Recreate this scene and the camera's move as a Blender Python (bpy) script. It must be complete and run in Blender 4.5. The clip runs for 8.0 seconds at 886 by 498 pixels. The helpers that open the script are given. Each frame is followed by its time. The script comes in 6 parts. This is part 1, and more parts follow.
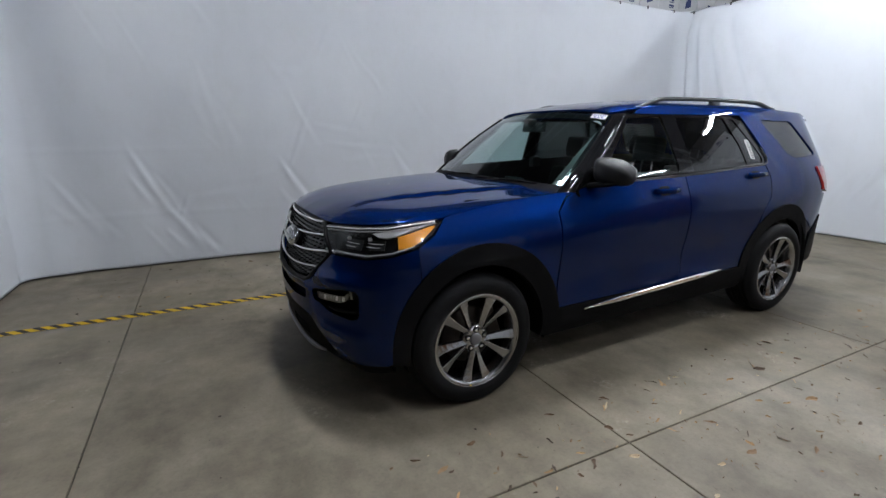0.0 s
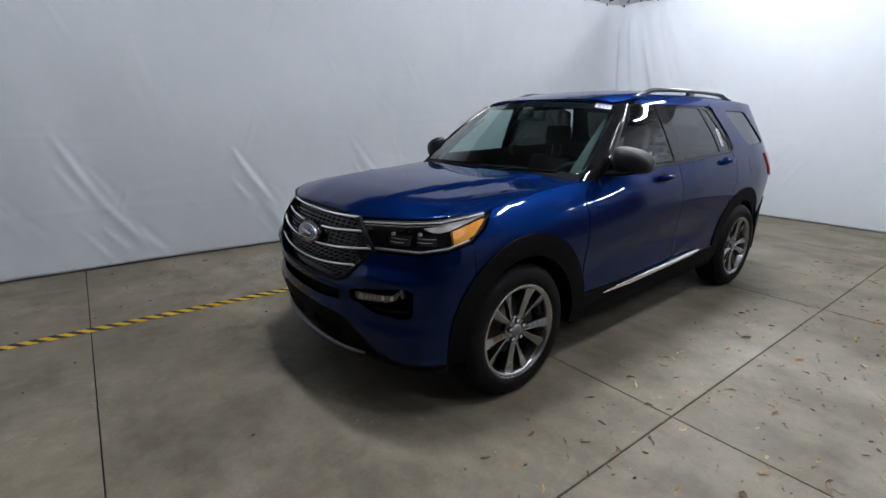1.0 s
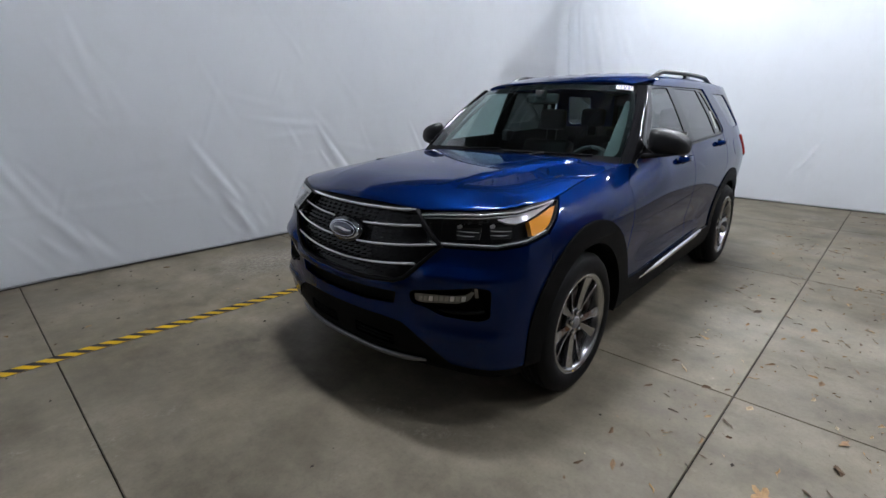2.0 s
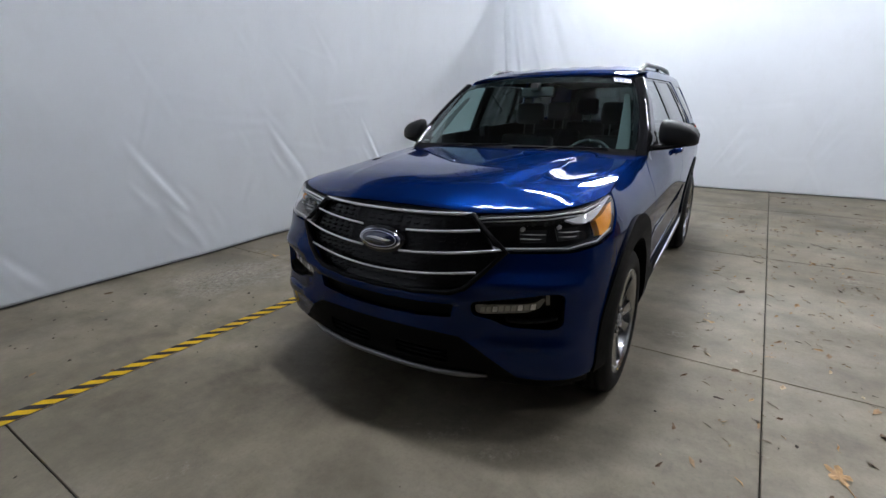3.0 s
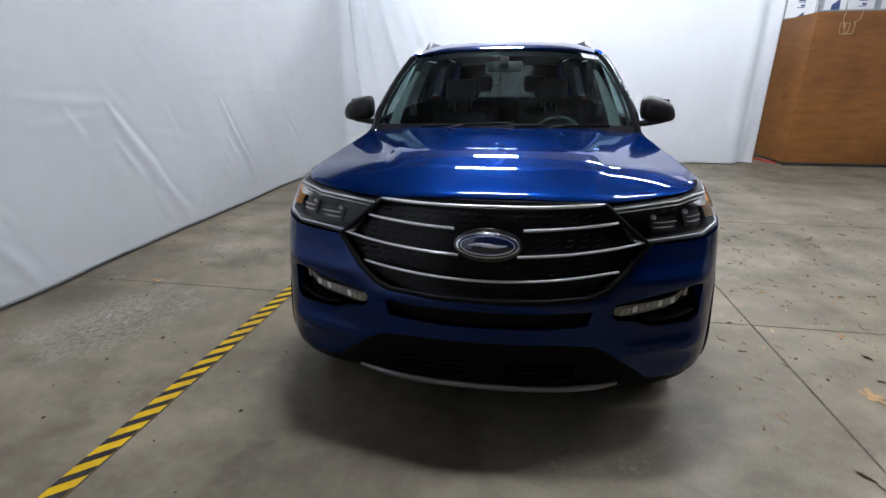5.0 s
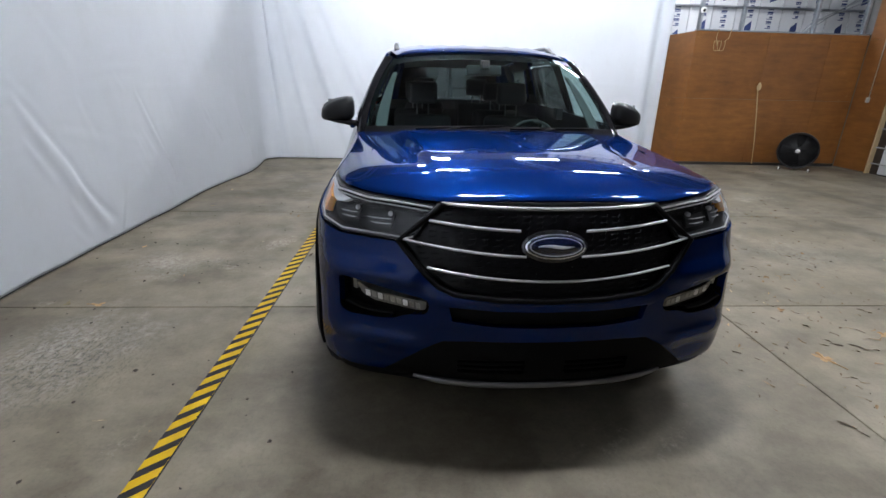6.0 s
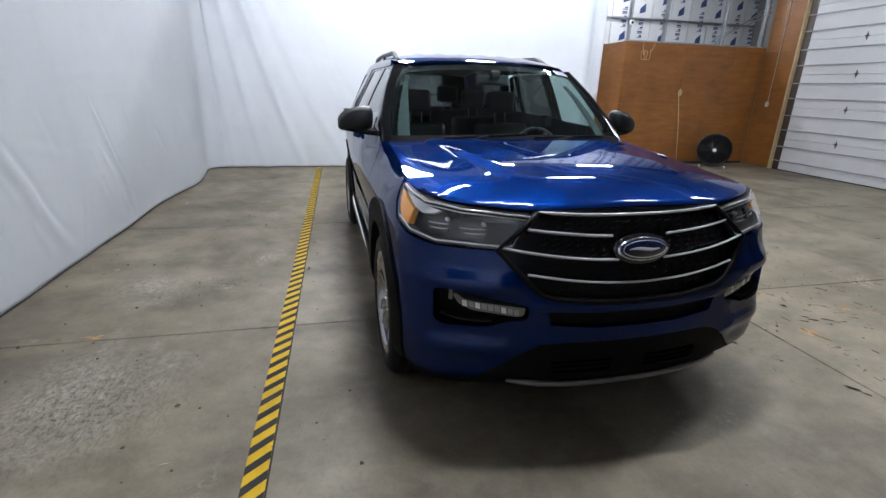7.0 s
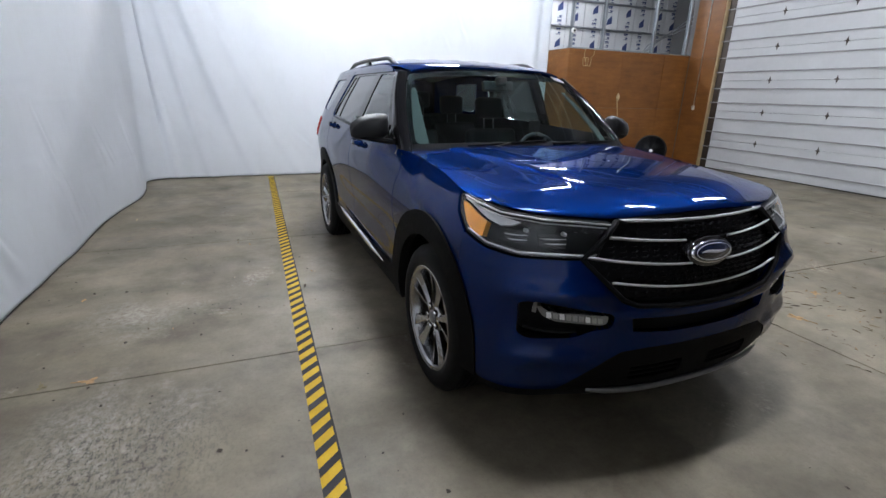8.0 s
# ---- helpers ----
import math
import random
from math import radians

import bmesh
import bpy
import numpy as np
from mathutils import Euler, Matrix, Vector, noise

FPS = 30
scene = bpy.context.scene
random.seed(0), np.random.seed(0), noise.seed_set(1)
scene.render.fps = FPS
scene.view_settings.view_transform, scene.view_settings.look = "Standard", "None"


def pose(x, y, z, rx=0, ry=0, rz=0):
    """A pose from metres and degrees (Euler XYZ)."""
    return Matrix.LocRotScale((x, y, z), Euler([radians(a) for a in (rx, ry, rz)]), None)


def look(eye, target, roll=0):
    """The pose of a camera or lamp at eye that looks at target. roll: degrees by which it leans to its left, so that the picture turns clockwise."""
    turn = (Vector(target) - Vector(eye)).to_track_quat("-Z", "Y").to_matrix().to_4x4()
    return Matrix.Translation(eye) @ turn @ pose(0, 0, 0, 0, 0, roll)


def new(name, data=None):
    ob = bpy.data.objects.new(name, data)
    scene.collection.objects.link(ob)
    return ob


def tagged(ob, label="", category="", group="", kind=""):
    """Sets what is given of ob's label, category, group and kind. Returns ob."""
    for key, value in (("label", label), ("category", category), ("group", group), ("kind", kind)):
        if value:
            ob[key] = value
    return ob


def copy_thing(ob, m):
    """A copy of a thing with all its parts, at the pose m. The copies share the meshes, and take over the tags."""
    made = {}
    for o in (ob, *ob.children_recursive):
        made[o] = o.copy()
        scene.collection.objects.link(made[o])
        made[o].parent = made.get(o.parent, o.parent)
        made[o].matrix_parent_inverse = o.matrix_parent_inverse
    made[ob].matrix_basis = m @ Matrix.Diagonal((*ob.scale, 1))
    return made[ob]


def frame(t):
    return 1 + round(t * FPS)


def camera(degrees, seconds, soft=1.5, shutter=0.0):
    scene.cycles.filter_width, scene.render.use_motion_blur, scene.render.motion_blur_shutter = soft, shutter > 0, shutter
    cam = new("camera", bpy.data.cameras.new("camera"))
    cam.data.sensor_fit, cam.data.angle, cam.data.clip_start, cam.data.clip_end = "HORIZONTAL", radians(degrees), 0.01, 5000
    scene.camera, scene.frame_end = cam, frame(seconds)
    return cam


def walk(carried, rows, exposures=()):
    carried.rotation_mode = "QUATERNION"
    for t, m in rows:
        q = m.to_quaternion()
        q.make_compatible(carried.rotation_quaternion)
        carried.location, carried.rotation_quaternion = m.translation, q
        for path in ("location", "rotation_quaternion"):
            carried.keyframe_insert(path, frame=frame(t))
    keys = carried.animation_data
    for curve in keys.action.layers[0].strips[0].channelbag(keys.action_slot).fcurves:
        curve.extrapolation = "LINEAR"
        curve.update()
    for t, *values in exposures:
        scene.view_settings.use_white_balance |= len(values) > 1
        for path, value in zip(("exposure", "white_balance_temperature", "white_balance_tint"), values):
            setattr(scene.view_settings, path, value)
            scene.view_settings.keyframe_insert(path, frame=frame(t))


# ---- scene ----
cam = camera(86.3, 8.0)
PATH = [
    (0, (-0.416, -3.061, 1.537), (0.499, -1.347, 1.06), -0.3),
    (0.5, (-0.684, -2.837, 1.539), (0.383, -1.226, 1.024), -0.3),
    (1, (-0.955, -2.612, 1.558), (0.25, -1.108, 1.024), 0.1),
    (1.5, (-1.134, -2.306, 1.529), (0.171, -0.899, 0.968), -0.1),
    (3, (-1.513, -1.374, 1.508), (0.104, -0.354, 0.919), -1.0),
    (3.5, (-1.522, -1.053, 1.508), (0.155, -0.158, 0.886), -1.4),
    (4, (-1.553, -0.716, 1.51), (0.183, 0.038, 0.863), -1.0),
    (4.5, (-1.542, -0.391, 1.491), (0.271, 0.131, 0.826), -0.9),
    (6, (-1.531, 0.57, 1.493), (0.347, 0.407, 0.826), 1.4),
    (6.5, (-1.465, 0.901, 1.509), (0.396, 0.586, 0.848), 1.4),
    (7, (-1.447, 1.257, 1.515), (0.384, 0.775, 0.868), 1.6),
    (7.5, (-1.348, 1.535, 1.498), (0.441, 0.904, 0.864), 2.1),
    (8, (-1.174, 1.803, 1.516), (0.568, 1.043, 0.891), 1.6),
]
walk(cam, [(t, look(eye, target, roll)) for t, eye, target, roll in PATH], [(0.0, -0.30), (1.5, -0.24), (3.0, -0.12), (4.5, 0.06), (6.0, 0.12), (7.0, 0.12), (8.0, 0.02)])

# ---- world, lamps, exposure ----
world = bpy.data.worlds.new("world")
scene.world = world
world.use_nodes = True
world.node_tree.nodes["Background"].inputs[0].default_value = (0.8, 0.85, 0.9, 1)
world.node_tree.nodes["Background"].inputs[1].default_value = 0.02
scene.view_settings.exposure = 0.0
TUBE_POWER = 405.0


# ---- materials ----
class Nodes:
    """Small builder for node materials."""

    def __init__(self, name):
        self.mat = bpy.data.materials.new(name)
        self.mat.use_nodes = True
        self.tree = self.mat.node_tree
        self.bsdf = self.tree.nodes["Principled BSDF"]
        self.out = self.tree.nodes["Material Output"]

    def add(self, kind, **values):
        n = self.tree.nodes.new(kind)
        for key, value in values.items():
            n.inputs[key.replace("_", " ")].default_value = value
        return n

    def link(self, a, b):
        self.tree.links.new(a, b)

    def coords(self, scale=(1, 1, 1)):
        t = self.tree.nodes.new("ShaderNodeTexCoord")
        m = self.add("ShaderNodeMapping", Scale=scale)
        self.link(t.outputs["Object"], m.inputs["Vector"])
        return m.outputs["Vector"]

    def noise(self, vec, scale, detail=6.0, rough=0.6):
        n = self.add("ShaderNodeTexNoise", Scale=scale, Detail=detail, Roughness=rough)
        self.link(vec, n.inputs["Vector"])
        return n.outputs["Fac"]

    def ramp(self, fac, stops):
        r = self.tree.nodes.new("ShaderNodeValToRGB")
        e = r.color_ramp.elements
        while len(e) < len(stops):
            e.new(0.5)
        for k, (p, c) in zip(e, stops):
            k.position, k.color = p, (*c, 1)
        self.link(fac, r.inputs["Fac"])
        return r.outputs["Color"]

    def mix(self, fac, a, b, mode="MIX"):
        m = self.tree.nodes.new("ShaderNodeMix")
        m.data_type, m.blend_type = "RGBA", mode
        for value, slot in ((fac, 0), (a, 6), (b, 7)):
            if isinstance(value, (int, float)):
                m.inputs[slot].default_value = value
            elif isinstance(value, tuple):
                m.inputs[slot].default_value = (*value, 1)
            else:
                self.link(value, m.inputs[slot])
        return m.outputs[2]

    def sheen_by_angle(self, low, top=1.0):
        """Gloss share: low when seen square on, rising towards grazing angles."""
        w = self.tree.nodes.new("ShaderNodeLayerWeight")
        p, s = self.tree.nodes.new("ShaderNodeMath"), self.tree.nodes.new("ShaderNodeMath")
        p.operation, s.operation = "POWER", "MULTIPLY_ADD"
        p.inputs[1].default_value = 5.0
        s.inputs[1].default_value, s.inputs[2].default_value = top - low, low
        w.inputs["Blend"].default_value = 0.5
        self.link(w.outputs["Facing"], p.inputs[0])
        self.link(p.outputs[0], s.inputs[0])
        return s.outputs[0]

    def bump(self, height, strength, distance=0.01):
        b = self.add("ShaderNodeBump", Strength=strength, Distance=distance)
        self.link(height, b.inputs["Height"])
        self.link(b.outputs["Normal"], self.bsdf.inputs["Normal"])


def dim(c, f):
    return tuple(min(1.0, v * f) for v in c)


def plain(name, color, rough=0.5, metal=0.0, vary=0.12, scale=6.0, bump=0.0, bump_scale=80.0, coat=0.0, rvary=0.08, stretch=(1, 1, 1), spec=0.5):
    """A surface with uneven colour and gloss at two scales, and fine relief."""
    k = Nodes(name)
    v = k.coords(stretch)
    big, small = k.noise(v, scale), k.noise(v, scale * 9, 4)
    c = k.ramp(big, [(0.3, dim(color, 1 - vary)), (0.7, dim(color, 1 + vary))])
    c = k.mix(0.35 if vary else 0.0, c, k.ramp(small, [(0.3, dim(color, 1 - vary)), (0.7, dim(color, 1 + vary))]))
    k.link(c, k.bsdf.inputs["Base Color"])
    r = k.ramp(small, [(0.25, (rough - rvary,) * 3), (0.75, (rough + rvary,) * 3)])
    k.link(r, k.bsdf.inputs["Roughness"])
    k.bsdf.inputs["Metallic"].default_value = metal
    k.bsdf.inputs["Specular IOR Level"].default_value = spec
    k.bsdf.inputs["Coat Weight"].default_value = coat
    k.bsdf.inputs["Coat Roughness"].default_value = 0.04
    if bump:
        k.bump(k.noise(v, bump_scale, 5), bump, 0.004)
    return k.mat


def glow(name, color, strength):
    k = Nodes(name)
    k.bsdf.inputs["Base Color"].default_value = (0.9, 0.9, 0.9, 1)
    k.bsdf.inputs["Emission Color"].default_value = (*color, 1)
    k.bsdf.inputs["Emission Strength"].default_value = strength
    return k.mat


def pane_glass(name, tint, rough=0.0):
    """Thin glass: a tinted see-through layer with a mirror gloss by Fresnel."""
    k = Nodes(name)
    k.tree.nodes.remove(k.bsdf)
    see, gloss, mix = (k.tree.nodes.new("ShaderNode" + s) for s in ("BsdfTransparent", "BsdfGlossy", "MixShader"))
    see.inputs["Color"].default_value = (*tint, 1)
    gloss.inputs["Roughness"].default_value = rough
    gloss.inputs["Color"].default_value = (1, 1, 1, 1)
    k.link(k.sheen_by_angle(0.04), mix.inputs[0])
    k.link(see.outputs[0], mix.inputs[1])
    k.link(gloss.outputs[0], mix.inputs[2])
    k.link(mix.outputs[0], k.out.inputs["Surface"])
    return k.mat


def paint_blue():
    """Metallic base of even hue at every angle under a clear coat."""
    k = Nodes("blue_metallic_paint")
    k.tree.nodes.remove(k.bsdf)
    v = k.coords()
    flake = k.add("ShaderNodeTexVoronoi", Scale=900.0)
    k.link(v, flake.inputs["Vector"])
    c = k.mix(0.35, (0.0006, 0.0105, 0.073), k.ramp(flake.outputs["Distance"], [(0.1, (0.0003, 0.0055, 0.039)), (0.8, (0.001, 0.026, 0.15))]))
    c = k.mix(0.25, c, k.mix(1.0, c, k.ramp(k.noise(v, 1.2, 5), [(0.3, (0.8, 0.8, 0.8)), (0.7, (1, 1, 1))]), "MULTIPLY"))
    base, depth, coat, under, top = (k.tree.nodes.new("ShaderNode" + n) for n in ("BsdfGlossy", "BsdfDiffuse", "BsdfGlossy", "MixShader", "MixShader"))
    base.inputs["Roughness"].default_value = 0.39
    k.link(c, base.inputs["Color"])
    k.link(c, depth.inputs["Color"])
    under.inputs[0].default_value = 0.24
    k.link(base.outputs[0], under.inputs[1])
    k.link(depth.outputs[0], under.inputs[2])
    coat.inputs["Color"].default_value = (1, 1, 1, 1)
    k.link(k.ramp(k.noise(v, 3.0), [(0.3, (0.012,) * 3), (0.8, (0.035,) * 3)]), coat.inputs["Roughness"])
    k.link(k.sheen_by_angle(0.022, 0.8), top.inputs[0])
    k.link(under.outputs[0], top.inputs[1])
    k.link(coat.outputs[0], top.inputs[2])
    k.link(top.outputs[0], k.out.inputs["Surface"])
    return k.mat


def concrete():
    """Trowelled slab: cloudy tone, dark damp stains, dusty worn patches, pits."""
    k = Nodes("trowelled_concrete")
    v = k.coords()
    base = k.ramp(k.noise(v, 0.55, 8, 0.62), [(0.32, (0.105, 0.087, 0.062)), (0.52, (0.18, 0.157, 0.122)), (0.72, (0.255, 0.23, 0.19))])
    mottled = k.mix(0.28, base, k.ramp(k.noise(v, 4.5, 8, 0.7), [(0.3, (0.085, 0.071, 0.051)), (0.7, (0.285, 0.258, 0.214))]))
    speck = k.ramp(k.noise(v, 55, 4, 0.7), [(0.36, (0.4, 0.4, 0.4)), (0.5, (1, 1, 1))])
    c = k.mix(0.2, mottled, speck, "MULTIPLY")
    grit = k.ramp(k.noise(v, 16, 8, 0.8), [(0.40, (0.62, 0.60, 0.57)), (0.52, (1, 1, 1)), (0.66, (1.25, 1.25, 1.25))])
    c = k.mix(0.16, c, grit, "MULTIPLY")
    worn = k.ramp(k.noise(v, 0.8, 10, 0.75), [(0.585, (0, 0, 0)), (0.68, (1, 1, 1))])
    c = k.mix(k.mix(1.0, worn, k.ramp(k.noise(v, 30, 6, 0.8), [(0.45, (0, 0, 0)), (0.6, (0.7, 0.7, 0.7))]), "MULTIPLY"), c, (0.5, 0.48, 0.45))
    stain = k.ramp(k.noise(k.coords((0.7, 1.5, 1)), 1.1, 5, 0.5), [(0.28, (0.55, 0.52, 0.5)), (0.42, (1, 1, 1))])
    c = k.mix(0.9, c, stain, "MULTIPLY")
    c = k.mix(1.0, c, (1.0, 0.975, 0.895), "MULTIPLY")
    cloud = k.ramp(k.noise(k.coords((1.0, 0.6, 1)), 1.9, 7, 0.65), [(0.36, (0.55, 0.53, 0.50)), (0.50, (1, 1, 1)), (0.64, (1.25, 1.25, 1.22))])
    c = k.mix(0.7, c, cloud, "MULTIPLY")
    # worn pitted patch, pale dusty patches, damp marks along the curtain, darker patches elsewhere
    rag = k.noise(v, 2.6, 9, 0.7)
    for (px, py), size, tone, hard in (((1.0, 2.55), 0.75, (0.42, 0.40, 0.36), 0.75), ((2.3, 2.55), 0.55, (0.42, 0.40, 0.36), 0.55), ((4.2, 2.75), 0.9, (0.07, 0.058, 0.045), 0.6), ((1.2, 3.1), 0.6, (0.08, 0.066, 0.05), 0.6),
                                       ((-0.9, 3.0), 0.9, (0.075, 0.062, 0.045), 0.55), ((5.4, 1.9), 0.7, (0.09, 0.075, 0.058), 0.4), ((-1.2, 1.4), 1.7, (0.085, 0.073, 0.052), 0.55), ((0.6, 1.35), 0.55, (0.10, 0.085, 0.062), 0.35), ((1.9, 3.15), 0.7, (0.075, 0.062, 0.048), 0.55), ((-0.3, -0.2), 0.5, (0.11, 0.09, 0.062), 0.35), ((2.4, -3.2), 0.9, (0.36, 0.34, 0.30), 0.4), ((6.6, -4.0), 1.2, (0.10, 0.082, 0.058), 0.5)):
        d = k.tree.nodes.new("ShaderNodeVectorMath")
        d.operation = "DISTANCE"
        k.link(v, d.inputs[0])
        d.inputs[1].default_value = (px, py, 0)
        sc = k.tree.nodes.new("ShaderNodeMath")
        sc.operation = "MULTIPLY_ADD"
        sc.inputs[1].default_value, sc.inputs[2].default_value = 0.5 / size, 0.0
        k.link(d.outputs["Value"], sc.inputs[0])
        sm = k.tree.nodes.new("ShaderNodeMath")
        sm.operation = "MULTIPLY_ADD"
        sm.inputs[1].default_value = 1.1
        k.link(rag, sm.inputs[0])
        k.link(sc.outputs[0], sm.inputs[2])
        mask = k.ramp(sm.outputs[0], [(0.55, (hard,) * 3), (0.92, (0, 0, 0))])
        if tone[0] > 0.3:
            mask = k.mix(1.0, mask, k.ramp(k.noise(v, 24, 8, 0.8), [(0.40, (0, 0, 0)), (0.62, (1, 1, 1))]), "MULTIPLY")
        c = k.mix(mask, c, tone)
    # pits and flakes in the broken skin by the curtain
    d = k.tree.nodes.new("ShaderNodeVectorMath")
    d.operation = "DISTANCE"
    k.link(v, d.inputs[0])
    d.inputs[1].default_value = (0.85, 2.45, 0)
    near = k.ramp(d.outputs["Value"], [(0.12, (0.95, 0.95, 0.95)), (0.62, (0, 0, 0))])
    pits = k.ramp(k.noise(k.coords((1.0, 1.6, 1)), 26, 10, 0.85), [(0.50, (0, 0, 0)), (0.56, (1, 1, 1))])
    c = k.mix(k.mix(1.0, near, pits, "MULTIPLY"), c, (0.055, 0.047, 0.036))
    chips = k.ramp(k.noise(v, 34, 8, 0.8), [(0.62, (0, 0, 0)), (0.66, (0.5, 0.5, 0.5))])
    c = k.mix(chips, c, (0.07, 0.06, 0.046))
    info = k.tree.nodes.new("ShaderNodeObjectInfo")
    c = k.mix(0.5, c, k.ramp(info.outputs["Random"], [(0.0, (0.84, 0.83, 0.82)), (1.0, (1, 1, 1))]), "MULTIPLY")
    k.link(c, k.bsdf.inputs["Base Color"])
    k.link(k.ramp(k.noise(v, 1.7, 6), [(0.3, (0.46,) * 3), (0.7, (0.68,) * 3)]), k.bsdf.inputs["Roughness"])
    k.bsdf.inputs["Specular IOR Level"].default_value = 0.35
    k.bump(k.noise(v, 38, 8, 0.7), 0.12, 0.004)
    return k.mat


def plywood():
    k = Nodes("varnished_plywood")
    v = k.coords((1, 1, 6))
    c = k.ramp(k.noise(v, 2.2, 8, 0.6), [(0.3, (0.200, 0.076, 0.013)), (0.55, (0.304, 0.128, 0.026)), (0.75, (0.368, 0.172, 0.044))])
    c = k.mix(0.3, c, k.ramp(k.noise(k.coords((1, 1, 40)), 7, 5), [(0.3, (0.25, 0.10, 0.022)), (0.7, (0.52, 0.25, 0.07))]))
    scuff = k.ramp(k.noise(k.coords(), 5.5, 9, 0.75), [(0.63, (0, 0, 0)), (0.71, (0.45, 0.45, 0.45))])
    c = k.mix(scuff, c, (0.66, 0.50, 0.30))
    blotch = k.ramp(k.noise(k.coords(), 1.6, 8, 0.7), [(0.32, (0.62, 0.56, 0.5)), (0.6, (1, 1, 1))])
    c = k.mix(0.75, c, blotch, "MULTIPLY")
    info = k.tree.nodes.new("ShaderNodeObjectInfo")
    c = k.mix(1.0, c, k.ramp(info.outputs["Random"], [(0.0, (0.8, 0.78, 0.75)), (1.0, (1, 1, 1))]), "MULTIPLY")
    c = k.mix(1.0, c, (0.70, 0.63, 0.55), "MULTIPLY")
    k.link(c, k.bsdf.inputs["Base Color"])
    k.bsdf.inputs["Roughness"].default_value = 0.48
    k.bump(k.noise(v, 30, 6), 0.1, 0.003)
    return k.mat


def cloth():
    k = Nodes("white_curtain_cloth")
    v = k.coords()
    c = k.ramp(k.noise(v, 0.9, 4, 0.5), [(0.3, (0.80, 0.825, 0.86)), (0.65, (0.84, 0.865, 0.895))])
    soil = k.ramp(k.noise(k.coords((2, 2, 1)), 3, 8, 0.7), [(0.28, (0.95, 0.945, 0.93)), (0.5, (1, 1, 1))])
    c = k.mix(0.5, c, soil, "MULTIPLY")
    k.link(c, k.bsdf.inputs["Base Color"])
    k.bsdf.inputs["Roughness"].default_value = 0.85
    k.bsdf.inputs["Specular IOR Level"].default_value = 0.2
    k.bump(k.noise(v, 900, 3), 0.06, 0.001)
    return k.mat


def leaf_bits():
    """Dry leaf scraps: each one bleached tan, orange, brown or nearly black."""
    k = Nodes("leaf_litter")
    geo = k.tree.nodes.new("ShaderNodeNewGeometry")
    c = k.ramp(geo.outputs["Random Per Island"], [(0.0, (0.045, 0.030, 0.018)), (0.30, (0.11, 0.065, 0.030)), (0.55, (0.24, 0.15, 0.075)), (0.78, (0.38, 0.22, 0.09)), (1.0, (0.50, 0.41, 0.27))])
    c = k.mix(0.5, c, k.ramp(k.noise(k.coords(), 90, 4), [(0.3, (0.55, 0.5, 0.45)), (0.7, (1.1, 1.1, 1.1))]), "MULTIPLY")
    k.link(c, k.bsdf.inputs["Base Color"])
    k.bsdf.inputs["Roughness"].default_value = 0.85
    return k.mat


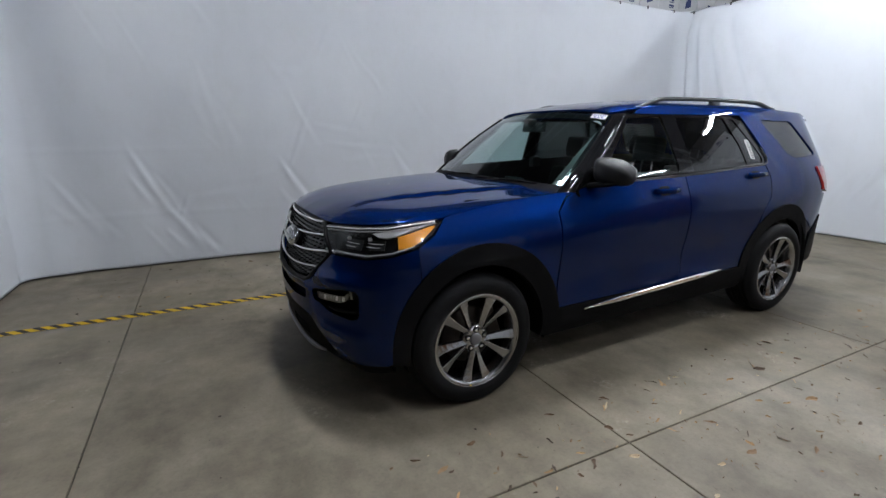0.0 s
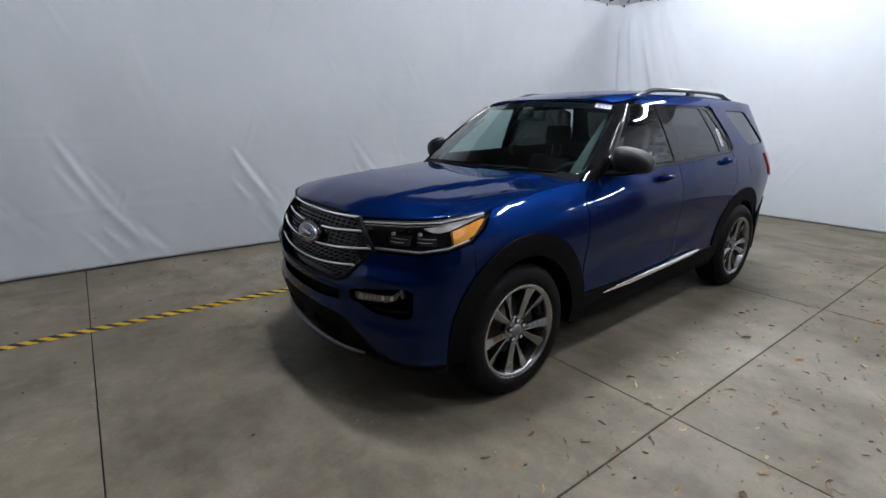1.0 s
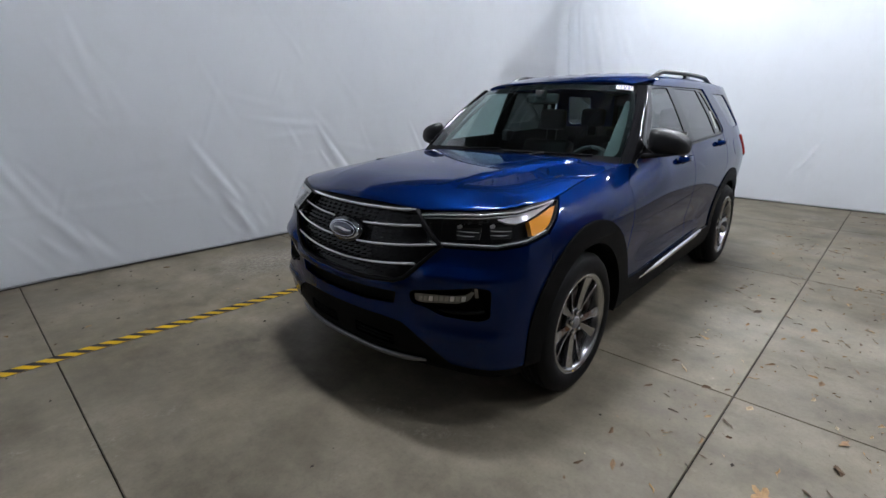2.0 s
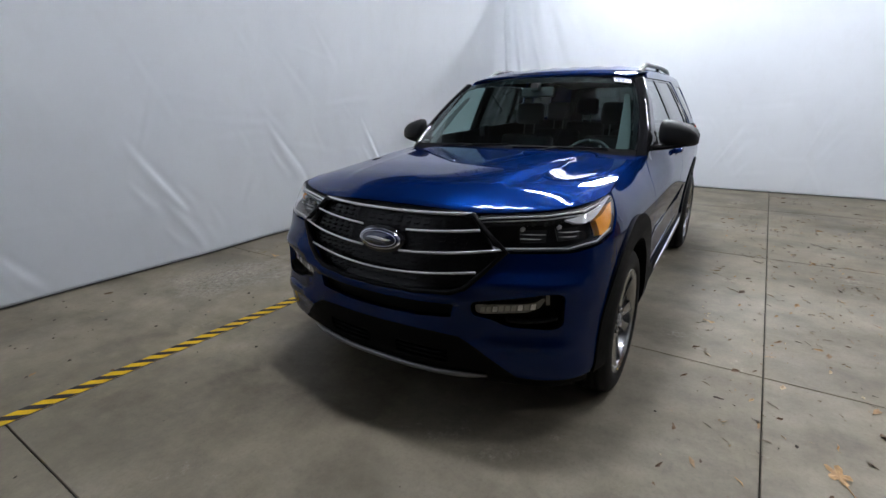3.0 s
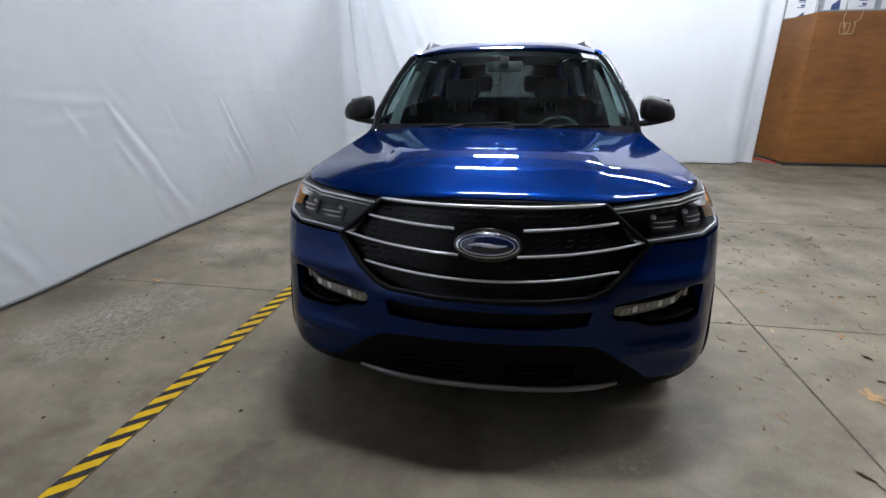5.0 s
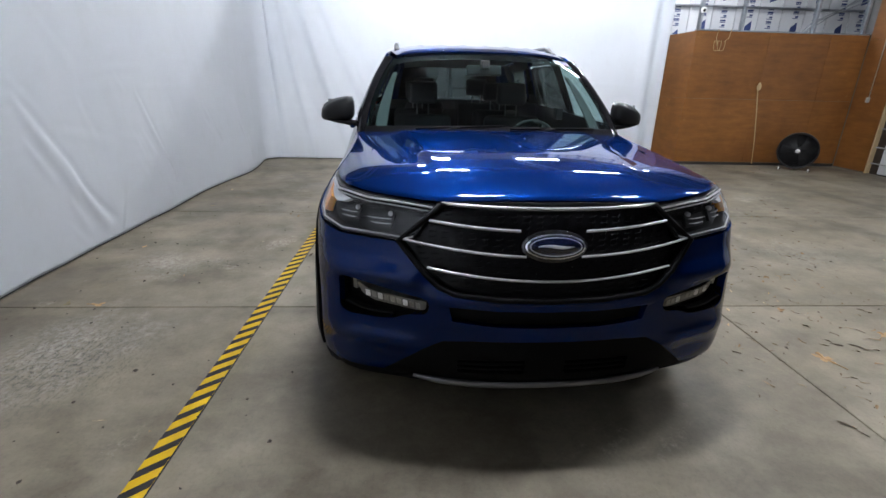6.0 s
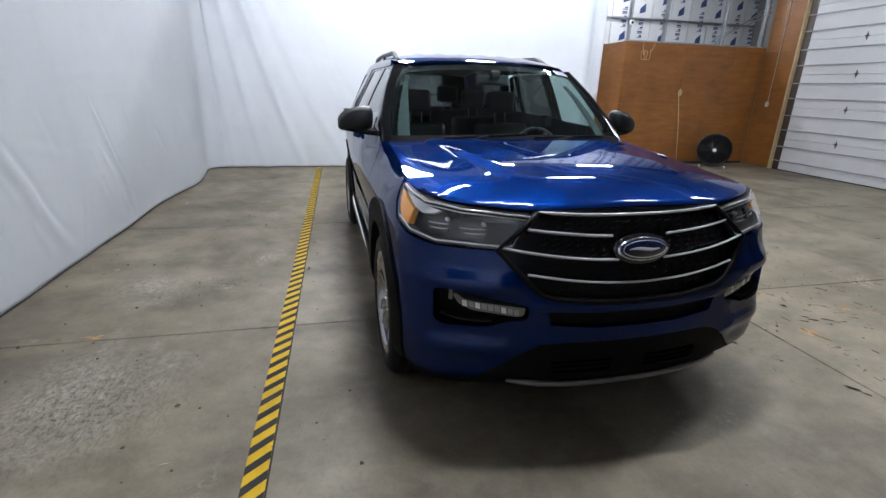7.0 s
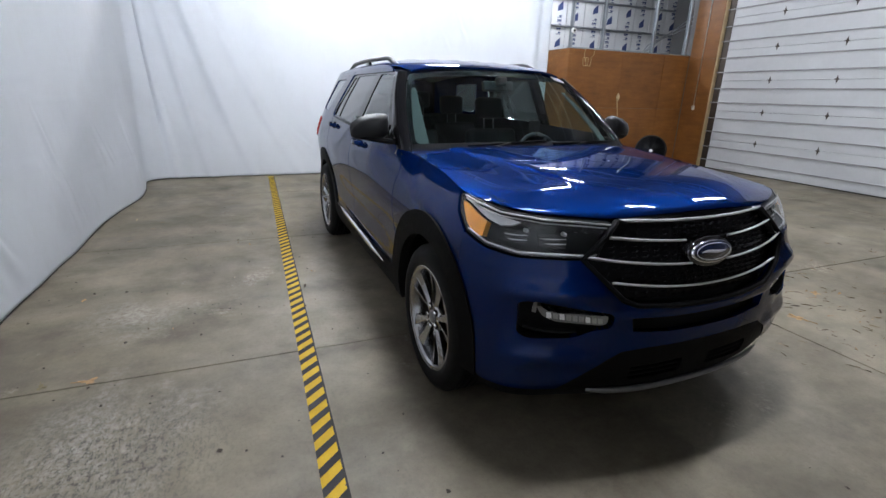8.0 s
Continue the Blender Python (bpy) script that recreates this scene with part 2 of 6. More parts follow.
M = dict(
    paint=paint_blue(), concrete=concrete(), plywood=plywood(), cloth=cloth(),
    joint=plain("joint_filler", (0.022, 0.02, 0.017), 0.9, spec=0.1),
    hem=plain("black_hem_tape", (0.02, 0.02, 0.02), 0.8),
    clad=plain("black_grained_plastic", (0.0058, 0.0058, 0.0062), 0.55, bump=0.15, bump_scale=700, spec=0.03),
    gloss_black=plain("gloss_black_trim", (0.008, 0.008, 0.009), 0.12, vary=0.0, rvary=0.03, coat=0.6),
    mesh_black=plain("grille_mesh_black", (0.008, 0.008, 0.009), 0.25, vary=0.0, rvary=0.03, spec=0.2),
    lamp_dark=plain("lamp_inner_black", (0.030, 0.031, 0.033), 0.35, vary=0.1),
    pillar_black=plain("gloss_pillar_black", (0.007, 0.007, 0.008), 0.04, vary=0.0, rvary=0.01, spec=0.3),
    pillar_matt=plain("matt_pillar_black", (0.006, 0.006, 0.0065), 0.5, vary=0.05, spec=0.06),
    dark=plain("dark_cavity", (0.013, 0.013, 0.013), 0.9, spec=0.04),
    chrome=plain("chrome", (0.88, 0.88, 0.89), 0.12, 1.0, vary=0.03, rvary=0.04),
    bar_chrome=plain("grille_bar_chrome", (0.86, 0.86, 0.87), 0.2, 0.55, vary=0.03, rvary=0.03),
    satin=plain("satin_silver", (0.25, 0.25, 0.26), 0.45, 0.8, vary=0.05),
    alloy=plain("painted_alloy", (0.36, 0.36, 0.37), 0.22, 1.0, vary=0.02, rvary=0.02),
    alloy_edge=plain("machined_edge", (0.62, 0.62, 0.63), 0.2, 1.0, vary=0.02, rvary=0.02),
    hub_grey=plain("hub_cap_grey", (0.20, 0.20, 0.21), 0.4, 0.6, vary=0.05),
    lamp_silver=plain("lamp_silver", (0.66, 0.66, 0.67), 0.25, 0.15, vary=0.05, scale=40),
    rubber=plain("tyre_rubber", (0.0095, 0.0095, 0.010), 0.6, vary=0.2, bump=0.1, bump_scale=300, spec=0.08),
    iron=plain("brake_iron", (0.10, 0.085, 0.075), 0.5, 0.9, vary=0.3),
    mirror_cap=plain("mirror_shell_plastic", (0.010, 0.0103, 0.0112), 0.42, vary=0.08, bump=0.06, bump_scale=600, spec=0.22),
    rail=plain("dark_satin_rail", (0.035, 0.035, 0.037), 0.4, 0.6, vary=0.08),
    pillar_in=plain("pale_pillar_trim", (0.085, 0.09, 0.09), 0.8, vary=0.05),
    mirror_face=plain("mirror_face", (0.85, 0.87, 0.88), 0.02, 1.0, vary=0.0, rvary=0.01),
    screen=pane_glass("windscreen_glass", (0.60, 0.76, 0.745)),
    side_glass=pane_glass("front_side_glass", (0.58, 0.68, 0.67)),
    privacy=pane_glass("privacy_glass", (0.075, 0.08, 0.078)),
    lens=pane_glass("clear_lamp_lens", (0.95, 0.955, 0.96)),
    lamp_black=plain("lamp_housing_grey", (0.014, 0.0145, 0.016), 0.35, 0.0, vary=0.1, spec=0.2),
    lamp_grey=plain("lamp_bezel_grey", (0.055, 0.056, 0.059), 0.25, 0.2, vary=0.1),
    amber=plain("amber_indicator", (1.0, 0.36, 0.02), 0.3, vary=0.12, scale=60, coat=0.5),
    red=plain("red_tail_lens", (0.55, 0.03, 0.02), 0.15, vary=0.1, coat=1.0),
    fog=plain("frosted_fog_lens", (0.17, 0.17, 0.168), 0.18, 0.3, vary=0.2, scale=40, coat=0.8),
    fog_cell=plain("fog_cell_grey", (0.40, 0.40, 0.39), 0.22, 0.5, vary=0.25, scale=70),
    badge_blue=plain("enamel_navy", (0.006, 0.012, 0.055), 0.15, vary=0.05, coat=1.0),
    seat=plain("black_seat_cloth", (0.024, 0.024, 0.025), 0.75, vary=0.2, bump=0.2, bump_scale=500),
    trim_in=plain("interior_soft_plastic", (0.028, 0.028, 0.029), 0.6, vary=0.1),
    headliner=plain("light_headliner", (0.22, 0.22, 0.215), 0.9, vary=0.06),
    paper=plain("white_label_paper", (0.80, 0.80, 0.79), 0.6, vary=0.04),
    ink_blue=plain("blue_print", (0.03, 0.06, 0.28), 0.6, vary=0.1),
    ink_black=plain("black_print", (0.02, 0.02, 0.02), 0.6, vary=0.1),
    yellow=plain("yellow_tape", (0.52, 0.32, 0.008), 0.55, vary=0.16, scale=12, bump=0.1, spec=0.15),
    tape_black=plain("black_tape", (0.022, 0.020, 0.019), 0.6, vary=0.3, scale=12, bump=0.1, spec=0.12),
    door_white=plain("white_door_paint", (0.50, 0.51, 0.52), 0.45, vary=0.06, scale=2.5, bump=0.05),
    door_rib=plain("grey_door_rib", (0.30, 0.30, 0.30), 0.5, vary=0.15),
    steel=plain("galvanised_steel", (0.34, 0.36, 0.38), 0.42, 0.8, vary=0.2, scale=14),
    foam=plain("white_foam_board", (0.62, 0.63, 0.64), 0.5, vary=0.06, scale=3),
    foam_print=plain("navy_board_print", (0.035, 0.055, 0.16), 0.6, vary=0.1),
    foam_seam=plain("silver_seam_tape", (0.28, 0.29, 0.31), 0.35, 0.6, vary=0.2),
    fan_black=plain("fan_black_steel", (0.016, 0.016, 0.017), 0.45, 0.2, vary=0.2),
    white_plastic=plain("white_plastic", (0.75, 0.75, 0.74), 0.4, vary=0.05),
    conduit=plain("grey_conduit", (0.5, 0.5, 0.48), 0.4, 0.5, vary=0.15),
    cord=plain("pale_cord", (0.42, 0.31, 0.17), 0.8, vary=0.2),
    red_cord=plain("red_strap", (0.55, 0.03, 0.02), 0.6, vary=0.2),
    leaf=plain("dry_oak_leaf", (0.33, 0.20, 0.09), 0.8, vary=0.4, scale=30),
    dull_leaf=plain("brown_green_leaf", (0.15, 0.12, 0.06), 0.8, vary=0.4, scale=30),
    litter=leaf_bits(),
    crumb=plain("dark_crumbs", (0.05, 0.04, 0.03), 0.9, vary=0.4, scale=9),
    ceiling=plain("dark_roof_deck", (0.11, 0.11, 0.115), 0.8, vary=0.15, scale=1.5),
    wall=plain("grey_wall", (0.13, 0.13, 0.13), 0.85, vary=0.12, scale=1.2),
    fixture=plain("white_fixture_enamel", (0.75, 0.75, 0.75), 0.4, vary=0.04),
    tube=glow("fluorescent_tube", (0.925, 0.97, 1.06), TUBE_POWER),
)


# ---- building helpers ----
def thing(name, label, category, place=(0, 0, 0), group="", kind=""):
    e = new(name)
    e.location = place
    e.empty_display_size = 0.2
    return tagged(e, label, category, group, kind)


def part(name, bm, material, parent=None, label="", smooth=True, kind="", category=""):
    """Links a bmesh in world coordinates as one mesh object, under parent if given."""
    me = bpy.data.meshes.new(name)
    bm.to_mesh(me)
    bm.free()
    me.materials.append(material)
    if smooth:
        me.polygons.foreach_set("use_smooth", [True] * len(me.polygons))
    return place_mesh(name, me, parent, label, kind, category)


def place_mesh(name, me, parent=None, label="", kind="", category=""):
    ob = new(name, me)
    if parent:
        ob.parent = parent
        up, inv = parent, Matrix()
        while up:
            inv = up.matrix_basis.inverted() @ inv if not up.parent else inv
            up = up.parent
        ob.matrix_parent_inverse = inv if not parent.parent else Matrix()
    return tagged(ob, label, category, "", kind)


def cube(bm, a, b, m=None, bevel=0.0):
    """Adds a box from corner a to corner b."""
    r = bmesh.ops.create_cube(bm, size=1.0)
    a, b = Vector(a), Vector(b)
    bmesh.ops.scale(bm, vec=[max(abs(x), 1e-5) for x in (b - a)], verts=r["verts"])
    bmesh.ops.translate(bm, vec=(a + b) / 2, verts=r["verts"])
    if bevel:
        edges = list({e for v in r["verts"] for e in v.link_edges})
        bmesh.ops.bevel(bm, geom=edges, offset=bevel, segments=2, profile=0.5, affect="EDGES")
    if m is not None:
        bmesh.ops.transform(bm, matrix=m, verts=bm.verts)
    return bm


def box(a, b, bevel=0.0, m=None):
    bm = cube(bmesh.new(), a, b, None, bevel)
    if m is not None:
        bmesh.ops.transform(bm, matrix=m, verts=bm.verts)
    return bm


def lathe(profile, n=32, m=None, closed=False):
    """Turns (radius, height) points about z."""
    bm = bmesh.new()
    rings = [[bm.verts.new((r * math.cos(2 * math.pi * i / n), r * math.sin(2 * math.pi * i / n), h)) for i in range(n)] for r, h in profile]
    pairs = list(zip(rings, rings[1:])) + ([(rings[-1], rings[0])] if closed else [])
    for p, q in pairs:
        for i in range(n):
            bm.faces.new((p[i], p[(i + 1) % n], q[(i + 1) % n], q[i]))
    if not closed:
        for ring, (r, h), turn in ((rings[0], profile[0], True), (rings[-1], profile[-1], False)):
            if r > 1e-4:
                bm.faces.new(ring[::-1] if turn else ring)
    bmesh.ops.remove_doubles(bm, verts=bm.verts, dist=1e-6)
    if m is not None:
        bmesh.ops.transform(bm, matrix=m, verts=bm.verts)
    bmesh.ops.recalc_face_normals(bm, faces=bm.faces)
    return bm


def sweep(path, profile, normals, bm=None, cap=True, scale=None, tidy=True):
    """Carries a closed 2D profile (side, out) along a path of points with a normal at each."""
    bm = bm or bmesh.new()
    path = [Vector(p) for p in path]
    rings = []
    for i, p in enumerate(path):
        t = (path[min(i + 1, len(path) - 1)] - path[max(i - 1, 0)]).normalized()
        n = Vector(normals[i] if isinstance(normals, list) else normals)
        s = t.cross(n).normalized()
        n = s.cross(t).normalized()
        k = scale[i] if scale else 1.0
        rings.append([bm.verts.new(p + s * (a * k) + n * (b * k)) for a, b in profile])
    c = len(profile)
    for p, q in zip(rings, rings[1:]):
        for i in range(c):
            bm.faces.new((p[i], p[(i + 1) % c], q[(i + 1) % c], q[i]))
    if cap:
        bm.faces.new(rings[0][::-1])
        bm.faces.new(rings[-1])
    if tidy:
        bmesh.ops.recalc_face_normals(bm, faces=bm.faces)
    return bm


def disc(n, r):
    return [(r * math.cos(2 * math.pi * i / n), r * math.sin(2 * math.pi * i / n)) for i in range(n)]


def slab_profile(w, h, r=0.3):
    """A rounded bar's section, w wide and h thick, standing on its base."""
    k = min(w, h) * r
    return [(-w / 2, 0), (w / 2, 0), (w / 2, h - k), (w / 2 - k, h), (-w / 2 + k, h), (-w / 2, h - k)]


def curve(xs, ys, smooth=0.0, n=800):
    """A smooth function through a few design points: monotone cubic, then softened."""
    xs, ys = np.array(xs, float), np.array(ys, float)
    h, d = np.diff(xs), np.diff(ys) / np.diff(xs)
    m = np.concatenate(([d[0]], np.where(d[1:] * d[:-1] > 0, 2 * d[1:] * d[:-1] / np.where(d[1:] + d[:-1] == 0, 1, d[1:] + d[:-1]), 0), [d[-1]]))
    g = np.linspace(xs[0], xs[-1], n)
    i = np.clip(np.searchsorted(xs, g) - 1, 0, len(xs) - 2)
    t = (g - xs[i]) / h[i]
    v = (1 + 2 * t) * (1 - t) ** 2 * ys[i] + t * (1 - t) ** 2 * h[i] * m[i] + t * t * (3 - 2 * t) * ys[i + 1] + t * t * (t - 1) * h[i] * m[i + 1]
    if smooth:
        k = max(1, int(smooth / (g[1] - g[0])))
        w = np.exp(-0.5 * (np.arange(-3 * k, 3 * k + 1) / k) ** 2)
        pad = 3 * k
        left, right = v[0] - (v[1] - v[0]) * np.arange(pad, 0, -1), v[-1] + (v[-1] - v[-2]) * np.arange(1, pad + 1)
        v = np.convolve(np.concatenate((left, v, right)), w / w.sum(), "valid")
    return lambda x: float(np.interp(x, g, v))


def step01(x, a, b):
    t = min(1.0, max(0.0, (x - a) / (b - a)))
    return t * t * (3 - 2 * t)


# ---- the hall: floor, curtains, walls, roof ----
ROOM = pose(0, 0, 0, 0, 0, -1.6)


def roomed(bm):
    bmesh.ops.transform(bm, matrix=ROOM, verts=bm.verts)
    return bm


hall_floor = part("floor", roomed(box((-14, -12, -0.30), (13, 8, -0.012))), M["joint"], None, "", False, "structure")
tagged(hall_floor, "grey trowelled concrete floor with sawn joints")


def slab(x0, x1, y0, y1):
    g = 0.0035
    bm = bmesh.new()
    cube(bm, (x0 + g, y0 + g, -0.05), (x1 - g, y1 - g, 0.0))
    top = [e for e in bm.edges if all(v.co.z > -0.01 for v in e.verts)]
    bmesh.ops.bevel(bm, geom=top, offset=0.003, segments=1, affect="EDGES")
    return roomed(bm)


JX = [-13.85, -8.45, -5.98, -3.5, -1.028, 1.453, 3.935, 6.41, 8.89, 11.36, 12.9]
JY = [-11.9, -6.62, -1.61, 3.42, 7.9]
for xa, xb in zip(JX, JX[1:]):
    for ya, yb in zip(JY, JY[1:]):
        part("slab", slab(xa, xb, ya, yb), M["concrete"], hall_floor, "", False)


def creases(length, height, count, seed, xs, zs, groups):
    """Drag wrinkles: bundles of near-parallel slanting ridges with one steep flank, and a few faint loose ones."""
    rnd = random.Random(seed)
    X, Z = np.meshgrid(xs, zs, indexing="ij")
    D = np.zeros_like(X)
    lines = []
    for gx, gz, slant, run, amp in groups:
        for k in range(4):
            off = (0.0, 0.13, -0.11, 0.25)[k]
            lines.append((gx + off * rnd.uniform(0.8, 1.2), gz - abs(off) * rnd.uniform(0.6, 1.6), slant + rnd.uniform(-7, 7), run * (1.0, 0.6, 0.5, 0.4)[k], rnd.uniform(0.030, 0.048), amp * (1.0, 0.6, 0.5, 0.35)[k]))
    for i in range(count):
        z0 = height * (1 - rnd.random() ** 0.7) * 0.8
        lines.append((rnd.uniform(0, length), z0, rnd.choice((-58, -64, -50, 62, 10, -6)) + rnd.uniform(-8, 8), rnd.uniform(0.15, 0.55), rnd.uniform(0.018, 0.05), rnd.uniform(0.0010, 0.0036)))
    for i, (x0, z0, slant, run, wide, amp) in enumerate(lines):
        a = radians(slant)
        u = (X - x0) * math.cos(a) + (Z - z0) * math.sin(a)
        v = -(X - x0) * math.sin(a) + (Z - z0) * math.cos(a) + 0.10 * (u / max(run, 0.2)) ** 2 * run * (0.4 if i % 2 else -0.25)
        along = np.clip(1 - (np.abs(u) / run) ** 2, 0, 1) ** 1.3
        w = wide * (0.6 + 0.9 * np.clip(0.5 + u / run / 2, 0, 1))
        D += amp * along * (np.exp(-(v / w) ** 2) - 0.6 * np.exp(-((v - 1.3 * w) / (0.8 * w)) ** 2))
    return D


def curtain(name, length, height, seed, label, m, swell=None, count=60, groups=(), seams=()):
    """A hung white sheet with drag folds, slack waves and a black hem; along x, facing -y."""
    nx, nz = int(length / 0.019), int(height / 0.026)
    xs, zs = np.linspace(0, length, nx + 1), np.linspace(0.02, height, nz + 1)
    D = creases(length, height, count, int(seed), xs, zs, groups)
    for z in seams:
        D += 0.0035 * np.exp(-((zs[None, :] - z - 0.012 * np.sin(xs[:, None] * 1.3)) / 0.022) ** 2) * (0.5 + 0.5 * np.sin(xs[:, None] * 0.9 + z))
    bm = bmesh.new()
    grid = []
    for i, x in enumerate(xs):
        row = []
        for j, z in enumerate(zs):
            h = 1 - z / height
            d = D[i, j] + 0.045 * noise.noise(Vector((x * 0.7 + seed, z * 0.35, 0.3)))
            d += 0.016 * h * noise.noise(Vector((x * 1.6 + 0.9 * z + seed, z * 0.4, 1.7)))
            d += 0.003 * noise.noise(Vector((x * 4 + seed, z * 2, 5)))
            if swell:
                d += swell(x, z)
            row.append(bm.verts.new((x, -d, z)))
        grid.append(row)
    for a, b in zip(grid, grid[1:]):
        for j in range(nz):
            bm.faces.new((a[j], b[j], b[j + 1], a[j + 1]))
    base = [(xs[i], grid[i][0].co.y, 0.012) for i in range(0, nx + 1, 3)]
    top = [(xs[i], grid[i][-1].co.y, height) for i in range(0, nx + 1, 3)]
    bmesh.ops.solidify(bm, geom=bm.faces[:], thickness=0.004)
    bmesh.ops.transform(bm, matrix=m, verts=bm.verts)
    ob = part(name, bm, M["cloth"], None, label, True, "structure")
    part("hem", sweep([m @ Vector(p) for p in base], slab_profile(0.010, 0.008), Vector((0, 0, 1))), M["hem"], ob, "black weighted hem", False)
    part("top_rail", sweep([m @ Vector((p[0], p[1] + 0.03, p[2] - 0.02)) for p in top], disc(6, 0.016), Vector((0, 0, 1))), M["steel"], ob, "thin steel hanging rail", False)
    for i in range(4, len(top), 12):
        part("clip", box((top[i][0] - 0.012, top[i][1] - 0.008, height - 0.03), (top[i][0] + 0.012, top[i][1] + 0.012, height + 0.012), 0.002, m), M["hem"], ob, "", False)
    return ob


def end_roll(x, z):
    """The sheet's free edge curls back in soft pleats."""
    e = max(0.0, x - 7.0)
    return 0.10 * math.sin(e * 9) * step01(e, 0.1, 0.5) - 0.12 * step01(e, 0.35, 0.6)


def corner_folds(x, z):
    return 0.05 * math.sin(2.2 * x) * math.exp(-x * 1.0) + 0.03 * math.exp(-((x - 1.1 - 0.55 * (3.6 - z)) / 0.12) ** 2) * step01(z, 0.2, 1.2) + 0.06 * math.exp(-((x - 0.55 - 0.35 * (3.6 - z)) / 0.16) ** 2) * step01(z, 0.2, 1.5)


def swags(x, z):
    """Curved drag folds fanning down from the hung corner."""
    h = max(0.0, 3.64 - z)
    d = 0.0
    for x0, k, amp, w in ((0.18, 0.10, 0.030, 0.06), (0.42, 0.20, 0.040, 0.08), (0.72, 0.34, 0.034, 0.09), (1.02, 0.52, 0.030, 0.10), (1.45, 0.74, 0.022, 0.12)):
        d += 1.6 * amp * math.exp(-((x - x0 - k * h ** 1.35 * 0.5) / w) ** 2) * step01(h, 0.05, 0.5) * (1 - 0.7 * step01(h, 2.2, 3.6))
    return d


def slack_end(x, z):
    """The side sheet rounds both corners and bellies out low down before the far one."""
    low = 1 - step01(z, 0.2, 1.8)
    near, far = max(0.0, 0.25 - x), min(0.3, max(0.0, x - 9.85))
    turn = 0.25 - math.sqrt(0.0625 - near * near) + 0.3 - math.sqrt(max(0.0, 0.09 - far * far))
    return turn + low * (0.10 * math.exp(-((x - 8.7) / 0.7) ** 2) - 0.06 * step01(x, 9.2, 10.0)) + 0.05 * math.exp(-x * 1.2) * math.sin(7 * x + 0.8 * z)


SIDE_FOLDS = [(0.55, 0.75, -58, 0.45, 0.009), (1.30, 0.95, -66, 0.55, 0.014), (1.62, 0.40, -55, 0.40, 0.013), (2.95, 0.85, -62, 0.48, 0.015), (3.15, 0.40, -60, 0.36, 0.011), (4.50, 0.95, -58, 0.50, 0.017), (4.85, 0.45, -60, 0.45, 0.014),
              (6.10, 0.85, -60, 0.60, 0.018), (6.35, 0.40, -64, 0.40, 0.013), (7.6, 0.9, -58, 0.5, 0.015), (8.6, 0.8, -66, 0.6, 0.015), (3.9, 1.35, -4, 0.6, 0.006), (5.6, 1.55, 6, 0.5, 0.005), (2.0, 1.9, -70, 0.5, 0.006)]
BACK_FOLDS = [(3.3, 0.9, 62, 0.5, 0.012), (4.4, 0.7, 58, 0.5, 0.014), (5.6, 1.0, 66, 0.6, 0.013), (6.5, 0.6, 60, 0.5, 0.012), (2.6, 0.6, -40, 0.5, 0.010), (5.0, 1.5, 4, 0.7, 0.005), (3.6, 1.2, -6, 0.7, 0.005)]
curtain("wall_curtain_side", 10.28, 3.66, 3.0, "white fabric backdrop curtain hung along the wall", ROOM @ pose(-2.2, 3.39, 0), slack_end, 80, SIDE_FOLDS, (1.36, 0.62))
curtain("wall_curtain_back", 7.72, 3.64, 40.0, "white fabric backdrop curtain with soft folds behind the car", ROOM @ pose(7.95, 3.46, 0, 0, 0, -90),
        lambda x, z: corner_folds(x, z) + end_roll(x, z) + swags(x, z), 70, BACK_FOLDS, (0.42, 0.95, 1.5))
# unseen length towards -y is added to keep the front lamp off the nose shadow
curtain("wall_curtain_return", 2.55, 3.66, 70.0, "short white fabric backdrop return", ROOM @ pose(-2.2, 0.82, 0, 0, 0, 90), None, 8, [(1.4, 0.7, -60, 0.5, 0.012), (2.1, 0.8, -64, 0.5, 0.012)])

# outer walls and roof that close the hall
for nm, a, b in (("wall_side", (-14, 5.0, 0), (11.7, 5.2, 6.0)), ("wall_end", (-14.2, -12, 0), (-14, 5.2, 6.0)), ("wall_far_side", (-14, -12.2, 0), (1.9, -12, 6.0)),
                 ("wall_partition", (1.7, -12, 0), (1.9, -8.2, 6.0)), ("wall_back", (11.5, -11, 0), (11.7, 5.0, 6.0)), ("wall_store", (8.12, -11.2, 0), (11.7, -11, 6.0)), ("wall_store_end", (7.9, -11.2, 0), (8.12, -8.45, 6.0))):
    part(nm, roomed(box(a, b)), M["wall"], None, "plain grey hall wall", False, "structure")
part("ceiling", roomed(box((-14.2, -12.2, 6.0), (11.7, 5.2, 6.2))), M["ceiling"], None, "dark steel roof deck", False, "structure")


def roof_joist(y):
    """An open steel bar joist: two chords and zigzag webs."""
    bm = bmesh.new()
    for z in (5.30, 5.9):
        cube(bm, (-13.9, y - 0.04, z - 0.03), (11.45, y + 0.04, z + 0.03))
    n = 36
    for i in range(n):
        x0, x1 = -13.8 + 25.2 * i / n, -13.8 + 25.2 * (i + 1) / n
        za, zb = (5.30, 5.9) if i % 2 == 0 else (5.9, 5.30)
        sweep([(x0, y, za), (x1, y, zb)], [(-0.015, -0.015), (0.015, -0.015), (0.015, 0.015), (-0.015, 0.015)], Vector((0, 1, 0)), bm)
    return roomed(bm)


for y in (-10, -7.4, -4.8, -2.2, 0.4, 3.0, 4.4):
    tagged(part("roof_joist", roof_joist(y), M["steel"], None, "open-web galvanised steel roof joist", False), category="joist", group="roof joists")


